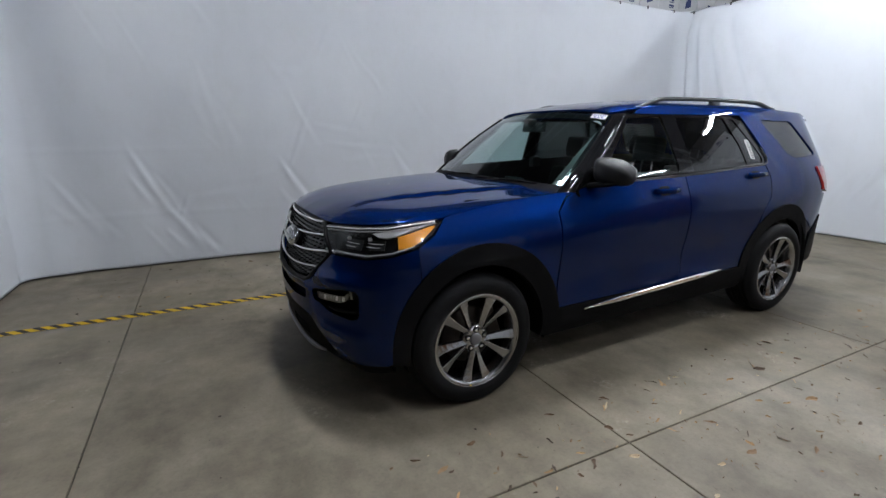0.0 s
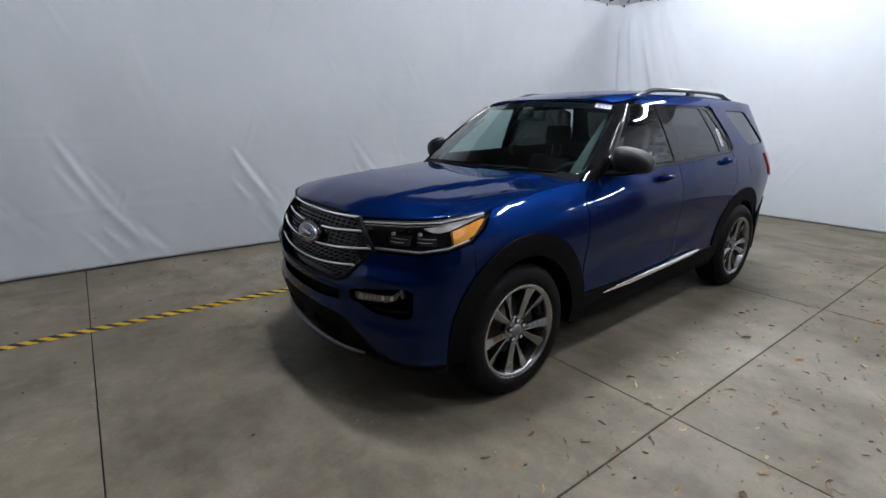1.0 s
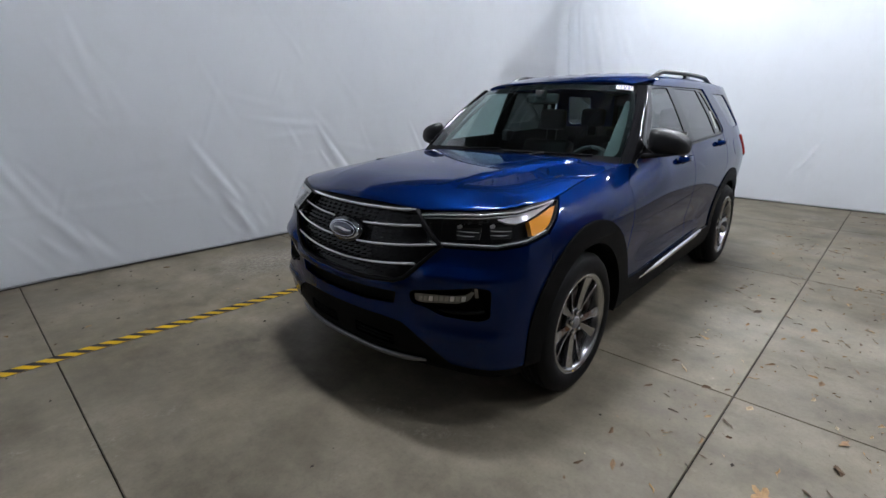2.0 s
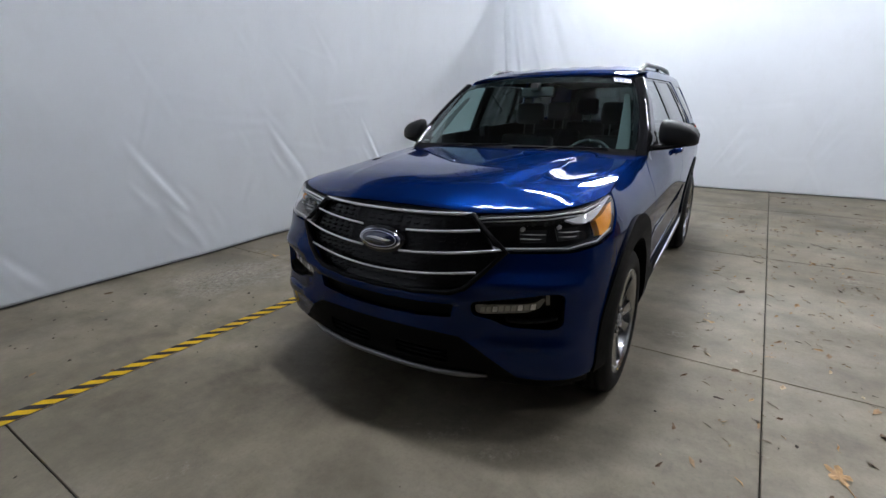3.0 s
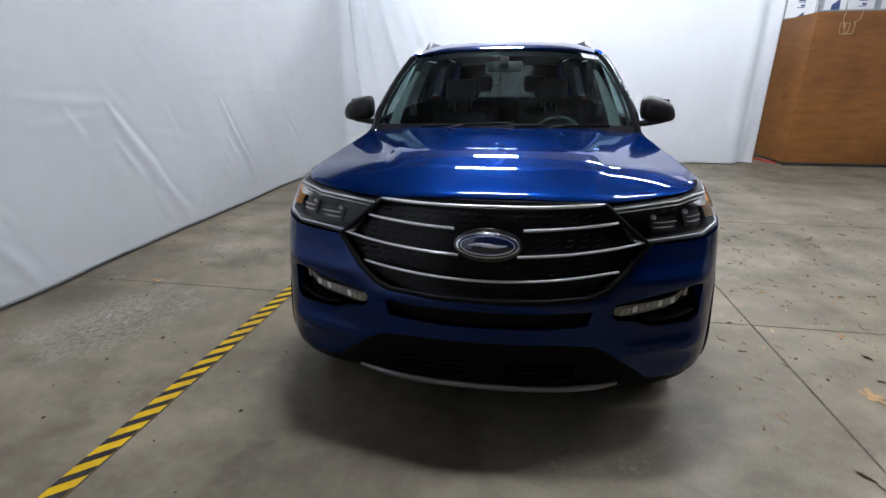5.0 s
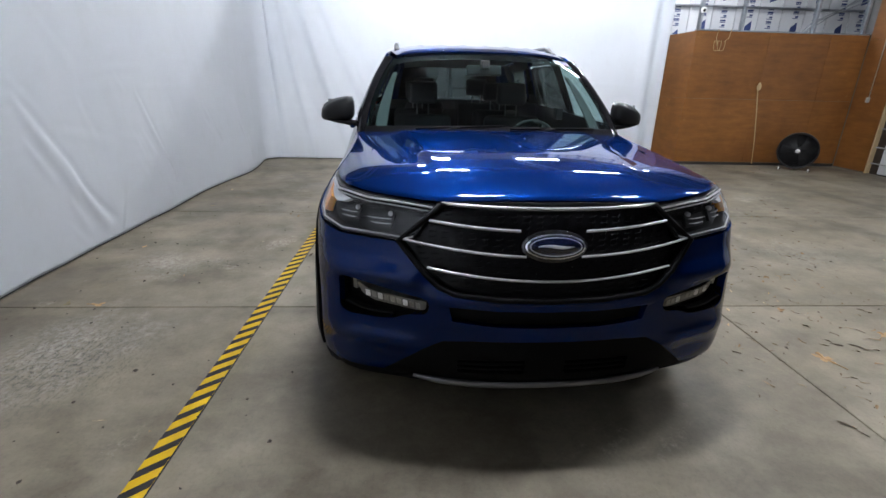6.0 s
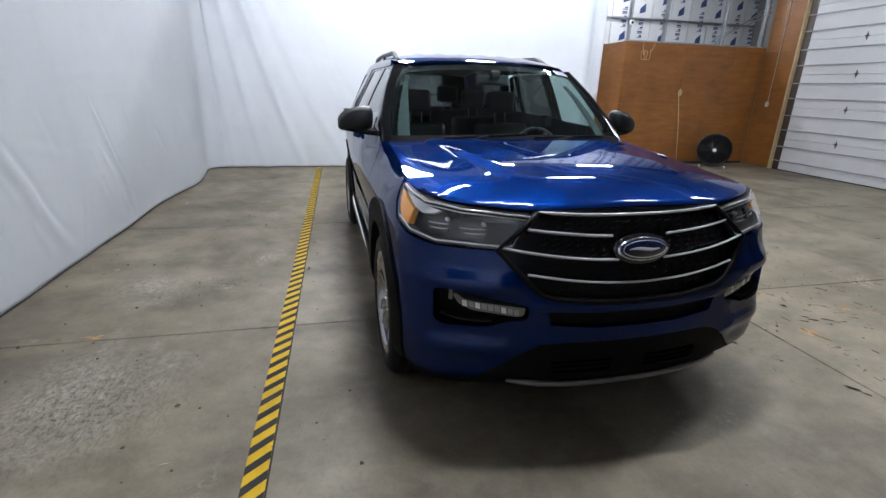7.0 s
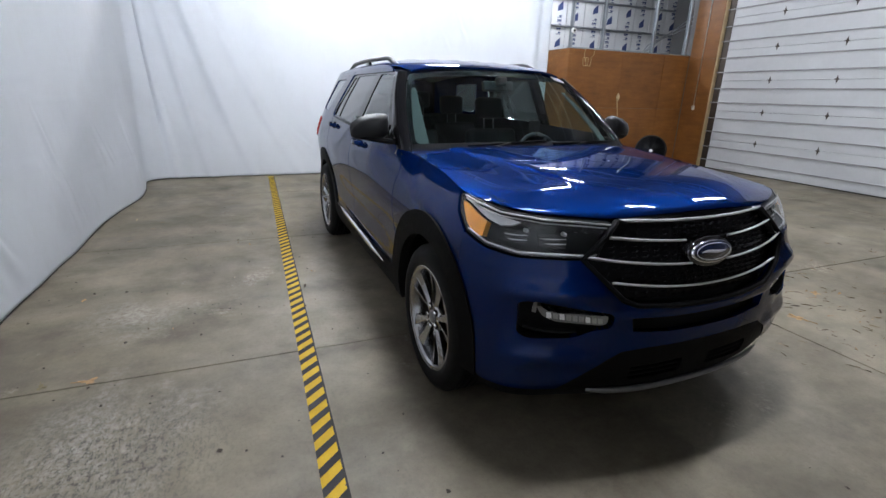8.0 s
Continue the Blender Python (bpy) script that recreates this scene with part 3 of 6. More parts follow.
# ---- board wall with printed insulation above the plywood ----
def foam_wall(name, count, width, height, z0, m, label):
    """Foam boards in two rows with seam tape and navy print, along x and facing -y."""
    wall = part(name, box((0, 0.03, z0), (count * width, 0.06, z0 + height), 0, m), M["foam_seam"], None, label, False, "structure")
    for i in range(count):
        x = i * width
        bd = part("foam_board", box((x + 0.012, 0, z0 + 0.01), (x + width - 0.012, 0.028, z0 + height - 0.01), 0.003, m), M["foam"], wall, "", False)
        for k in range(3):
            zc = z0 + 0.35 + 0.95 * k + (0.25 if i % 2 else 0)
            if zc + 0.4 > z0 + height:
                continue
            bm = bmesh.new()
            cx = x + width * (0.62 if i % 2 else 0.5)
            # slanted triangle mark and an upright run of bars in place of lettering
            v = [bm.verts.new(p) for p in ((cx - 0.06, -0.003, zc - 0.12), (cx + 0.06, -0.003, zc - 0.08), (cx + 0.05, -0.003, zc + 0.07), (cx - 0.05, -0.003, zc - 0.02))]
            bm.faces.new(v)
            for q in range(5):
                z = zc + 0.12 + q * 0.075
                cube(bm, (cx - 0.05, -0.003, z), (cx + 0.045, -0.001, z + 0.012))
                cube(bm, (cx - (0.05 if q % 2 else 0.01), -0.003, z + 0.02), (cx + 0.045, -0.001, z + 0.048))
            bmesh.ops.transform(bm, matrix=m @ Matrix.Translation((cx, 0, zc)) @ Matrix.Diagonal((1.55, 1, 1.45, 1)) @ Matrix.Translation((-cx, 0, -zc)), verts=bm.verts)
            part("print", bm, M["foam_print"], bd, "", False)
    return wall


foam_wall("wall_insulation_back", 13, 0.61, 3.0, 2.45, ROOM @ pose(11.43, -3.3, 0, 0, 0, -90), "white foam insulation boards with navy print")
foam_wall("wall_insulation_side", 9, 0.61, 2.4, 3.1, ROOM @ pose(5.9, 4.9, 0), "white foam insulation boards with navy print")


# ---- plywood enclosure and door wall ----
def ply_sheets(wall, spans, z_joints, make):
    for a, b in spans:
        for za, zb in zip(z_joints, z_joints[1:]):
            part("plywood_sheet", roomed(make(a + 0.002, b - 0.002, za + 0.002, zb - 0.002)), M["plywood"], wall, "", False)


PX, PY = 7.99, -4.74
ply_front = part("wall_plywood_front", roomed(box((PX + 0.02, -8.2, 0.04), (PX + 0.10, PY - 0.02, 2.50))), M["wall"], None, "low plywood-clad partition wall", False, "structure")
ply_sheets(ply_front, ((-8.19, -7.42), (-7.42, -6.2), (-6.2, PY)), (0.06, 1.3, 2.52), lambda a, b, c, d: box((PX, a, c), (PX + 0.018, b, d), 0.002))
ply_side = part("wall_plywood_side", roomed(box((PX + 0.02, PY - 0.12, 0.04), (11.4, PY - 0.02, 2.50))), M["wall"], None, "low plywood-clad partition wall", False, "structure")
ply_sheets(ply_side, ((PX + 0.002, 9.2), (9.2, 10.42), (10.42, 11.4)), (0.06, 1.3, 2.52), lambda a, b, c, d: box((a, PY - 0.018, c), (b, PY, d), 0.002))
part("trim", roomed(box((PX + 0.004, -8.19, 2.522), (PX + 0.11, PY - 0.01, 2.545))), M["steel"], None, "steel cap on the plywood wall", False, "structure")
part("baseboard", roomed(box((PX + 0.006, -8.19, 0.0), (PX + 0.03, PY - 0.01, 0.055))), M["hem"], None, "dark base strip", False, "structure")

DOOR_Y, DX0, DX1 = -8.2, 1.95, 7.03
door_wall = part("wall_door_side", roomed(box((DX1 + 0.215, DOOR_Y - 0.25, 0), (8.12, DOOR_Y - 0.02, 6.0))), M["wall"], None, "wall beside the overhead door clad in plywood", False, "structure")
ply_sheets(door_wall, ((DX1 + 0.227, PX - 0.01),), (0.02, 2.44, 4.88), lambda a, b, c, d: box((a, DOOR_Y - 0.018, c), (b, DOOR_Y, d), 0.002))
part("wall_door_head", roomed(box((1.9, DOOR_Y - 0.25, 4.3), (DX1 + 0.215, DOOR_Y - 0.02, 6.0))), M["wall"], None, "wall above the overhead door", False, "structure")


def overhead_door():
    d = thing("overhead_door", "white ribbed sectional overhead door, closed", "garage door", ROOM @ Vector(((DX0 + DX1) / 2, DOOR_Y - 0.05, 0)))
    for k in range(7):
        z0, z1 = 0.02 + 0.645 * k, 0.02 + 0.645 * (k + 1) - 0.004
        bm = box((DX0, DOOR_Y - 0.09, z0), (DX1, DOOR_Y - 0.05, z1), 0.004)
        sec = part("door_section", roomed(bm), M["door_white"], d, "", False)
        for z in (z0 + 0.18, z0 + 0.48):
            part("rib", roomed(box((DX0 + 0.01, DOOR_Y - 0.052, z - 0.011), (DX1 + 0.17, DOOR_Y - 0.026, z + 0.011), 0.004)), M["door_rib"], sec, "", False)
        if k:
            for x in (3.41, 4.66, 5.92):
                bm = bmesh.new()
                for w, h, y in ((0.022, 0.075, 0.008), (0.05, 0.022, 0.014)):
                    vs = [bm.verts.new((x + sx * w, DOOR_Y - 0.05 + yy, z0 + sz * h)) for yy in (0, y) for sx, sz in ((-1, 0), (0, -1), (1, 0), (0, 1))]
                    bm.faces.new(vs[4:])
                    for i in range(4):
                        bm.faces.new((vs[i], vs[(i + 1) % 4], vs[4 + (i + 1) % 4], vs[4 + i]))
                cube(bm, (x - 0.03, DOOR_Y - 0.05, z0 - 0.012), (x + 0.03, DOOR_Y - 0.028, z0 + 0.012), None, 0.004)
                bmesh.ops.recalc_face_normals(bm, faces=bm.faces)
                part("hinge", roomed(bm), M["iron"], sec, "steel hinge plate", False)
    for x in (DX1 + 0.09, DX0 - 0.04):
        part("track", roomed(box((x - 0.075, DOOR_Y - 0.10, 0), (x + 0.075, DOOR_Y - 0.056, 4.6), 0.006)), M["iron"], d, "dark steel door track", False)
    part("seal", roomed(box((DX0, DOOR_Y - 0.085, 0.0), (DX1, DOOR_Y - 0.055, 0.024))), M["hem"], d, "black bottom seal", False)
    part("jamb", roomed(box((DX1 + 0.185, DOOR_Y - 0.1, 0), (DX1 + 0.215, DOOR_Y + 0.008, 4.5), 0.004)), M["cord"], d, "", False)


overhead_door()


def stud(x, y, z0, z1):
    bm = bmesh.new()
    w, h, t = 0.045, 0.09, 0.004
    path = [(-w / 2, -h / 2), (w / 2, -h / 2), (w / 2, -h / 2 + t), (-w / 2 + t, -h / 2 + t), (-w / 2 + t, h / 2 - t), (w / 2, h / 2 - t), (w / 2, h / 2), (-w / 2, h / 2)]
    lo, hi = [[bm.verts.new((x + b, y + a, z)) for a, b in path] for z in (z0, z1)]
    for i in range(8):
        bm.faces.new((lo[i], lo[(i + 1) % 8], hi[(i + 1) % 8], hi[i]))
    bm.faces.new(hi), bm.faces.new(lo[::-1])
    bmesh.ops.recalc_face_normals(bm, faces=bm.faces)
    return roomed(bm)


for y in (PY - 0.05, -5.62, -7.05, -8.05):
    tagged(part("steel_stud", stud(PX + 0.06, y, 2.545, 4.75), M["steel"], None, "galvanised steel stud above the plywood wall", False), category="stud", group="studs over the partition")
for x, y0, y1, z in ((11.385, -10.9, 4.5, 2.75), (11.385, -10.9, 4.5, 4.15), (11.385, -10.9, 4.5, 3.45)):
    tagged(part("steel_rail", roomed(box((x - 0.02, y0, z - 0.025), (x + 0.02, y1, z + 0.025), 0.003)), M["steel"], None, "galvanised steel rail across the studs", False), category="rail")


# ---- the car ----
# Nose towards -x, wheels at x 0.93 and 3.955; u runs round the body in plan from the nose, z up.
PLAN_X = [0.080, 0.092, 0.135, 0.195, 0.252, 0.315, 0.395, 0.51, 0.66, 0.92, 1.30, 2.0, 3.2, 4.0, 4.4, 4.68, 4.90, 5.02, 5.055]
PLAN_Y = [0.0, 0.28, 0.50, 0.668, 0.775, 0.861, 0.924, 0.962, 0.981, 0.990, 0.990, 0.988, 0.980, 0.964, 0.944, 0.900, 0.80, 0.52, 0.0]
_px = np.array(PLAN_X[:0:-1] + PLAN_X)
_py = np.array([-y for y in PLAN_Y[:0:-1]] + PLAN_Y)
_pu = np.concatenate(([0], np.cumsum(np.hypot(np.diff(_px), np.diff(_py)))))
_pu -= _pu[len(PLAN_X) - 1]
U_END = float(_pu[-1])


def catmull(us, vs, n=1600, soft=0.05):
    m = np.gradient(vs, us)
    g = np.linspace(us[0], us[-1], n)
    i = np.clip(np.searchsorted(us, g) - 1, 0, len(us) - 2)
    h = us[i + 1] - us[i]
    t = (g - us[i]) / h
    v = (1 + 2 * t) * (1 - t) ** 2 * vs[i] + t * (1 - t) ** 2 * h * m[i] + t * t * (3 - 2 * t) * vs[i + 1] + t * t * (t - 1) * h * m[i + 1]
    k = int(soft / (g[1] - g[0]))
    w = np.exp(-0.5 * (np.arange(-3 * k, 3 * k + 1) / k) ** 2)
    v = np.convolve(np.pad(v, 3 * k, mode="reflect", reflect_type="odd"), w / w.sum(), "valid")
    return g, v


_gu, _gx = catmull(_pu, _px)
_, _gy = catmull(_pu, _py)
_tx, _ty = np.gradient(_gx, _gu), np.gradient(_gy, _gu)

# how far the skin stands in from the plan line, by height: nose, flank, tail
NOSE = curve([0.20, 0.30, 0.36, 0.46, 0.58, 0.68, 0.78, 0.88, 0.97, 1.03, 1.08, 1.14], [-0.16, -0.045, -0.015, 0.0, 0.004, 0.004, -0.012, -0.035, -0.07, -0.10, -0.135, -0.20], 0.02)
FLANK = curve([0.25, 0.36, 0.46, 0.56, 0.70, 0.84, 0.98, 1.06, 1.12, 1.18, 1.24, 1.30, 1.50, 1.64, 1.70, 1.76], [-0.09, -0.045, -0.035, -0.034, -0.026, -0.012, 0.0, -0.005, -0.019, -0.038, -0.059, -0.084, -0.180, -0.250, -0.280, -0.338], 0.018)
WING = curve([0.86, 0.94, 1.0, 1.05, 1.10, 1.16, 1.22, 1.3], [0.0, -0.018, -0.042, -0.066, -0.094, -0.135, -0.19, -0.26], 0.02)
CORNER = curve([0.20, 0.30, 0.36, 0.45, 0.60, 0.75, 0.88, 1.2], [0.030, 0.046, 0.048, 0.044, 0.034, 0.019, 0.0, 0.0], 0.02)
TAIL = curve([0.25, 0.36, 0.50, 0.62, 0.75, 1.0, 1.20, 1.34, 1.50, 1.66, 1.76], [-0.10, -0.02, 0.0, 0.0, -0.05, -0.08, -0.12, -0.17, -0.26, -0.36, -0.45], 0.02)


def skin(u, z, out=0.0):
    """A point of the body's side, nose and tail skin; out stands proud of it."""
    x, y = float(np.interp(u, _gu, _gx)), float(np.interp(u, _gu, _gy))
    tx, ty = float(np.interp(u, _gu, _tx)), float(np.interp(u, _gu, _ty))
    k = math.hypot(tx, ty)
    nx, ny = -ty / k, tx / k
    a = abs(u)
    nose = 1 - step01(a, 0.55, 1.20)
    tail = step01(a, U_END - 1.05, U_END - 0.45)
    wing = (1 - 0.25 * step01(x, 0.9, 1.5)) * (1 - step01(x, 1.35, 2.15))
    flank = FLANK(z) + wing * WING(z) * (1 - 0.9 * step01(z, 1.12, 1.3) * step01(x, 1.35, 1.9))
    d = nose * NOSE(z) + tail * TAIL(z) + (1 - nose - tail) * flank + out
    # brow over the fog lamps, ledge under the grille, shelf below the pockets
    d += 0.030 * math.exp(-((z - 0.775) / 0.045) ** 2) * step01(a, 0.45, 0.62) * (1 - step01(a, 0.78, 1.02))
    d += 0.012 * math.exp(-((z - 0.690) / 0.016) ** 2) * (1 - step01(a, 0.38, 0.52))
    d += 0.018 * math.exp(-((z - 0.495) / 0.04) ** 2) * step01(a, 0.45, 0.60) * (1 - step01(a, 0.78, 1.0))
    # the roof side draws in towards the windscreen
    d -= 0.024 * step01(z, 1.25, 1.70) * (1 - step01(x, 1.5, 3.5)) * (1 - nose)
    # the shoulder draws in at the foot of the windscreen pillar
    d -= 0.022 * step01(z, 0.92, 1.22) * (1 - step01(z, 1.30, 1.55)) * step01(x, 1.45, 1.95) * (1 - step01(x, 2.0, 3.1))
    # fuller lower corner ahead of the arch
    d += CORNER(z) * step01(a, 0.60, 0.92) * (1 - step01(x, 0.50, 0.95))
    # soft scallop along the doors
    d -= 0.012 * math.exp(-((z - 0.66 - 0.02 * (x - 2)) / 0.09) ** 2) * step01(x, 1.35, 1.8) * (1 - step01(x, 3.0, 3.5))
    return Vector((x + nx * d, y + ny * d, z))


skin.turn = -1


def proud(out):
    def f(u, z):
        return skin(u, z, out)
    f.turn = -1
    return f


def arch_out(u, z):
    x = float(np.interp(u, _gu, _gx))
    return skin(u, z, 0.008 + (0.020 * step01(x, 0.42, 0.72) - 0.018 * step01(x, 2.0, 3.0)) * (1 - 0.75 * step01(z, 0.58, 0.88)))


arch_out.turn = -1


def ux(x, z=0.8, side=1):
    """The u on the side skin where it stands at x."""
    us = np.linspace(0.6, U_END - 0.3, 260)
    xs = [skin(u, z).x for u in us]
    return side * float(np.interp(x, xs, us))


def uy(y, z=0.7):
    """The u on the nose where the skin stands at y."""
    us = np.linspace(0, 1.5, 200)
    ys = [skin(u, z).y for u in us]
    return math.copysign(float(np.interp(abs(y), ys, us)), y)


def inside(p, poly):
    x, y = p
    hit = False
    for (x0, y0), (x1, y1) in zip(poly, poly[1:] + poly[:1]):
        if (y0 > y) != (y1 > y) and x < (x1 - x0) * (y - y0) / (y1 - y0) + x0:
            hit = not hit
    return hit


def soften(poly, r, n=4):
    """Rounds the corners of an outline."""
    out = []
    for i, p in enumerate(poly):
        a, p, b = Vector(poly[i - 1]), Vector(p), Vector(poly[(i + 1) % len(poly)])
        d0, d1 = (a - p), (b - p)
        k = min(r, d0.length * 0.45, d1.length * 0.45)
        if k < 0.002 or d0.normalized().dot(d1.normalized()) < -0.97:
            out.append(tuple(p))
            continue
        s, e = p + d0.normalized() * k, p + d1.normalized() * k
        for j in range(n + 1):
            t = j / n
            out.append(tuple(s * (1 - t) ** 2 + p * 2 * t * (1 - t) + e * t * t))
    return out


def panel(name, outline, surf, material, parent, holes=(), step=0.035, thick=0.014, label=""):
    """A sheet cut from a surface by an outline in its two parameters, with folded edges and true normals."""
    bm = bmesh.new()
    lo = [min(p[i] for p in outline) for i in (0, 1)]
    hi = [max(p[i] for p in outline) for i in (0, 1)]
    n = [max(1, math.ceil((hi[i] - lo[i]) / step)) for i in (0, 1)]
    g = [[bm.verts.new((lo[0] + (hi[0] - lo[0]) * i / n[0], lo[1] + (hi[1] - lo[1]) * j / n[1], 0)) for j in range(n[1] + 1)] for i in range(n[0] + 1)]
    for i in range(n[0]):
        for j in range(n[1]):
            bm.faces.new((g[i][j], g[i + 1][j], g[i + 1][j + 1], g[i][j + 1]))
    for poly in (outline, *holes):
        for p, q in zip(poly, poly[1:] + poly[:1]):
            e = 1e-4
            x0, x1, y0, y1 = min(p[0], q[0]) - e, max(p[0], q[0]) + e, min(p[1], q[1]) - e, max(p[1], q[1]) + e
            near = []
            for f in bm.faces:
                xs, ys = [v.co.x for v in f.verts], [v.co.y for v in f.verts]
                if max(xs) > x0 and min(xs) < x1 and max(ys) > y0 and min(ys) < y1:
                    near.append(f)
            if not near or math.dist(p, q) < 1e-6:
                continue
            geom = list(near) + list({v for f in near for v in f.verts}) + list({ed for f in near for ed in f.edges})
            bmesh.ops.bisect_plane(bm, geom=geom, dist=1e-6, plane_co=(p[0], p[1], 0), plane_no=(q[1] - p[1], p[0] - q[0], 0))
    gone = []
    for f in bm.faces:
        c = f.calc_center_median()
        c = (c.x, c.y)
        if not inside(c, outline) or any(inside(c, h) for h in holes):
            gone.append(f)
    bmesh.ops.delete(bm, geom=gone, context="FACES")
    bmesh.ops.remove_doubles(bm, verts=bm.verts, dist=2e-4)
    bmesh.ops.delete(bm, geom=[v for v in bm.verts if not v.link_faces], context="VERTS")
    e, normal = 2e-3, {}
    for v in list(bm.verts):
        a, b = v.co.x, v.co.y
        n3 = (surf(a + e, b) - surf(a - e, b)).cross(surf(a, b + e) - surf(a, b - e)).normalized() * surf.turn
        normal[v] = n3
        v.co = surf(a, b)
    if surf.turn < 0:
        bmesh.ops.reverse_faces(bm, faces=bm.faces)
    face_side = set(bm.faces)
    if thick:
        edges = [ed for ed in bm.edges if len(ed.link_faces) == 1]
        back = {}
        for ed in edges:
            for v in ed.verts:
                if v not in back:
                    back[v] = bm.verts.new(v.co - normal[v] * thick)
        for ed in edges:
            f = ed.link_faces[0]
            lp = [lo2 for lo2 in f.loops if lo2.edge == ed][0]
            a, b = lp.vert, lp.link_loop_next.vert
            bm.faces.new((b, a, back[a], back[b]))
    bm.normal_update()
    bm.faces.ensure_lookup_table()
    loops = []
    for f in bm.faces:
        keep = f in face_side
        loops += [tuple(normal[lp.vert]) if keep else tuple(f.normal) for lp in f.loops]
    me = bpy.data.meshes.new(name)
    bm.to_mesh(me)
    bm.free()
    me.materials.append(material)
    me.polygons.foreach_set("use_smooth", [True] * len(me.polygons))
    me.normals_split_custom_set(loops)
    return place_mesh(name, me, parent, label)


def flip(poly):
    return [(-a, b) for a, b in poly][::-1]


def arc(cx, cz, r, a0, a1, n=18):
    return [(cx + r * math.cos(radians(a0 + (a1 - a0) * i / n)), cz + r * math.sin(radians(a0 + (a1 - a0) * i / n))) for i in range(n + 1)]


def on_side(pts):
    """Outline given as x, z on the flank, turned into u, z."""
    return [(ux(x, z), z) for x, z in pts]


def on_nose(pts):
    return [(uy(y, z), z) for y, z in pts]


car = thing("car", "metallic blue family SUV with black arch cladding, parked on concrete", "car", (2.5, 0, 0))
HUB_F, HUB_R, HUB_Z = 0.93, 3.955, 0.385

# edge lines shared by wings, hood and windows
ZE = curve([0.30, 0.74, 1.05, 1.40, 1.80], [1.055, 1.098, 1.138, 1.168, 1.192], 0.04)
FX = curve([0.0, 0.25, 0.35, 0.45, 0.52, 0.60, 0.68, 0.75, 0.80, 0.84, 0.86, 0.872], [0.209, 0.217, 0.229, 0.249, 0.274, 0.309, 0.347, 0.390, 0.438, 0.52, 0.60, 0.69], 0.010)
_ye = [(x, skin(ux(x, ZE(x)), ZE(x)).y) for x in np.linspace(0.66, 1.80, 24)]
YE = curve([p[0] for p in _ye], [p[1] for p in _ye], 0.02)
ZC = curve([0.17, 0.30, 0.50, 0.80, 1.10, 1.45, 1.70], [1.114, 1.138, 1.165, 1.186, 1.199, 1.208, 1.212], 0.05)


FZ = curve([0.0, 0.25, 0.45, 0.60, 0.75, 0.82, 0.86, 0.872], [1.062, 1.058, 1.048, 1.055, 1.066, 1.077, 1.091, 1.099], 0.022)


def hood_base(x, a):
    ye = YE(max(x, 0.66))
    s = min(1.05, a / ye)
    z = ZC(x) + (ZE(x) - ZC(x)) * (0.70 * s ** 2.4 + 0.30 * s ** 6)
    # raised middle field between two creases that run in towards the nose
    c = 0.40 + 0.16 * (x - 0.25)
    z += 0.014 * (1 - step01(a, c - 0.025, c + 0.045)) * step01(x, 0.25, 0.75) * (1 - 0.2 * step01(x, 1.3, 1.6))
    z -= 0.004 * math.exp(-((a - c - 0.13) / 0.10) ** 2) * step01(x, 0.35, 0.9)
    return z


def hood_skin(x, y):
    """Hood: the broad sheet rolls down to its front edge over the grille and lamps."""
    a = abs(y)
    f = FX(a)
    z, q = hood_base(x, a), max(0.0, x - f)
    if q < 0.28:
        fall = max(0.0, hood_base(f, a) - FZ(a))
        roll = min(fall, 0.012)
        z -= (fall - roll) * (1 - q / 0.28) ** 2.2
        if q < 0.03:
            z -= roll * (1 - math.sqrt(max(0.0, 1 - (1 - q / 0.03) ** 2)))
    return Vector((x, y, z))


hood_skin.turn = 1


# ---- windscreen and roof lines ----
def screen_skin(s, t):
    """Windscreen glass: s from -1 to 1 across, t from the cowl (0) to the header (1)."""
    b = Vector((1.40 + 0.18 * abs(s) ** 2.0, 0.832 * s, 1.195 - 0.03 * s * s))
    h = Vector((2.095 + 0.085 * abs(s) ** 2.0, 0.660 * s, 1.690 - 0.045 * abs(s) ** 2.5))
    p = b.lerp(h, t)
    bow = 4 * t * (1 - t)
    return p + Vector((-0.010 * bow, 0.030 * s * bow * abs(s), 0.013 * bow))


screen_skin.turn = -1
RZ = curve([1.95, 2.10, 2.25, 2.45, 2.80, 3.40, 4.0, 4.5, 4.95], [1.665, 1.702, 1.735, 1.760, 1.780, 1.782, 1.764, 1.730, 1.680], 0.05)
RW = curve([1.9, 2.2, 2.6, 3.4, 4.2, 4.95], [0.645, 0.668, 0.682, 0.680, 0.652, 0.59], 0.05)
RE = curve([1.95, 2.10, 2.25, 2.40, 2.70, 3.4, 4.2, 4.95], [1.605, 1.630, 1.656, 1.686, 1.720, 1.728, 1.712, 1.655], 0.04)


def roof_skin(x, y):
    s = min(1.1, abs(y) / RW(x))
    bead = sum(math.exp(-((abs(y) - c) / 0.022) ** 2) for c in (0.09, 0.27, 0.44))
    return Vector((x, y, RZ(x) - (RZ(x) - RE(x)) * (0.45 * s ** 2.2 + 0.55 * s ** 8) + 0.007 * bead * step01(x, 2.42, 2.62)))


roof_skin.turn = 1

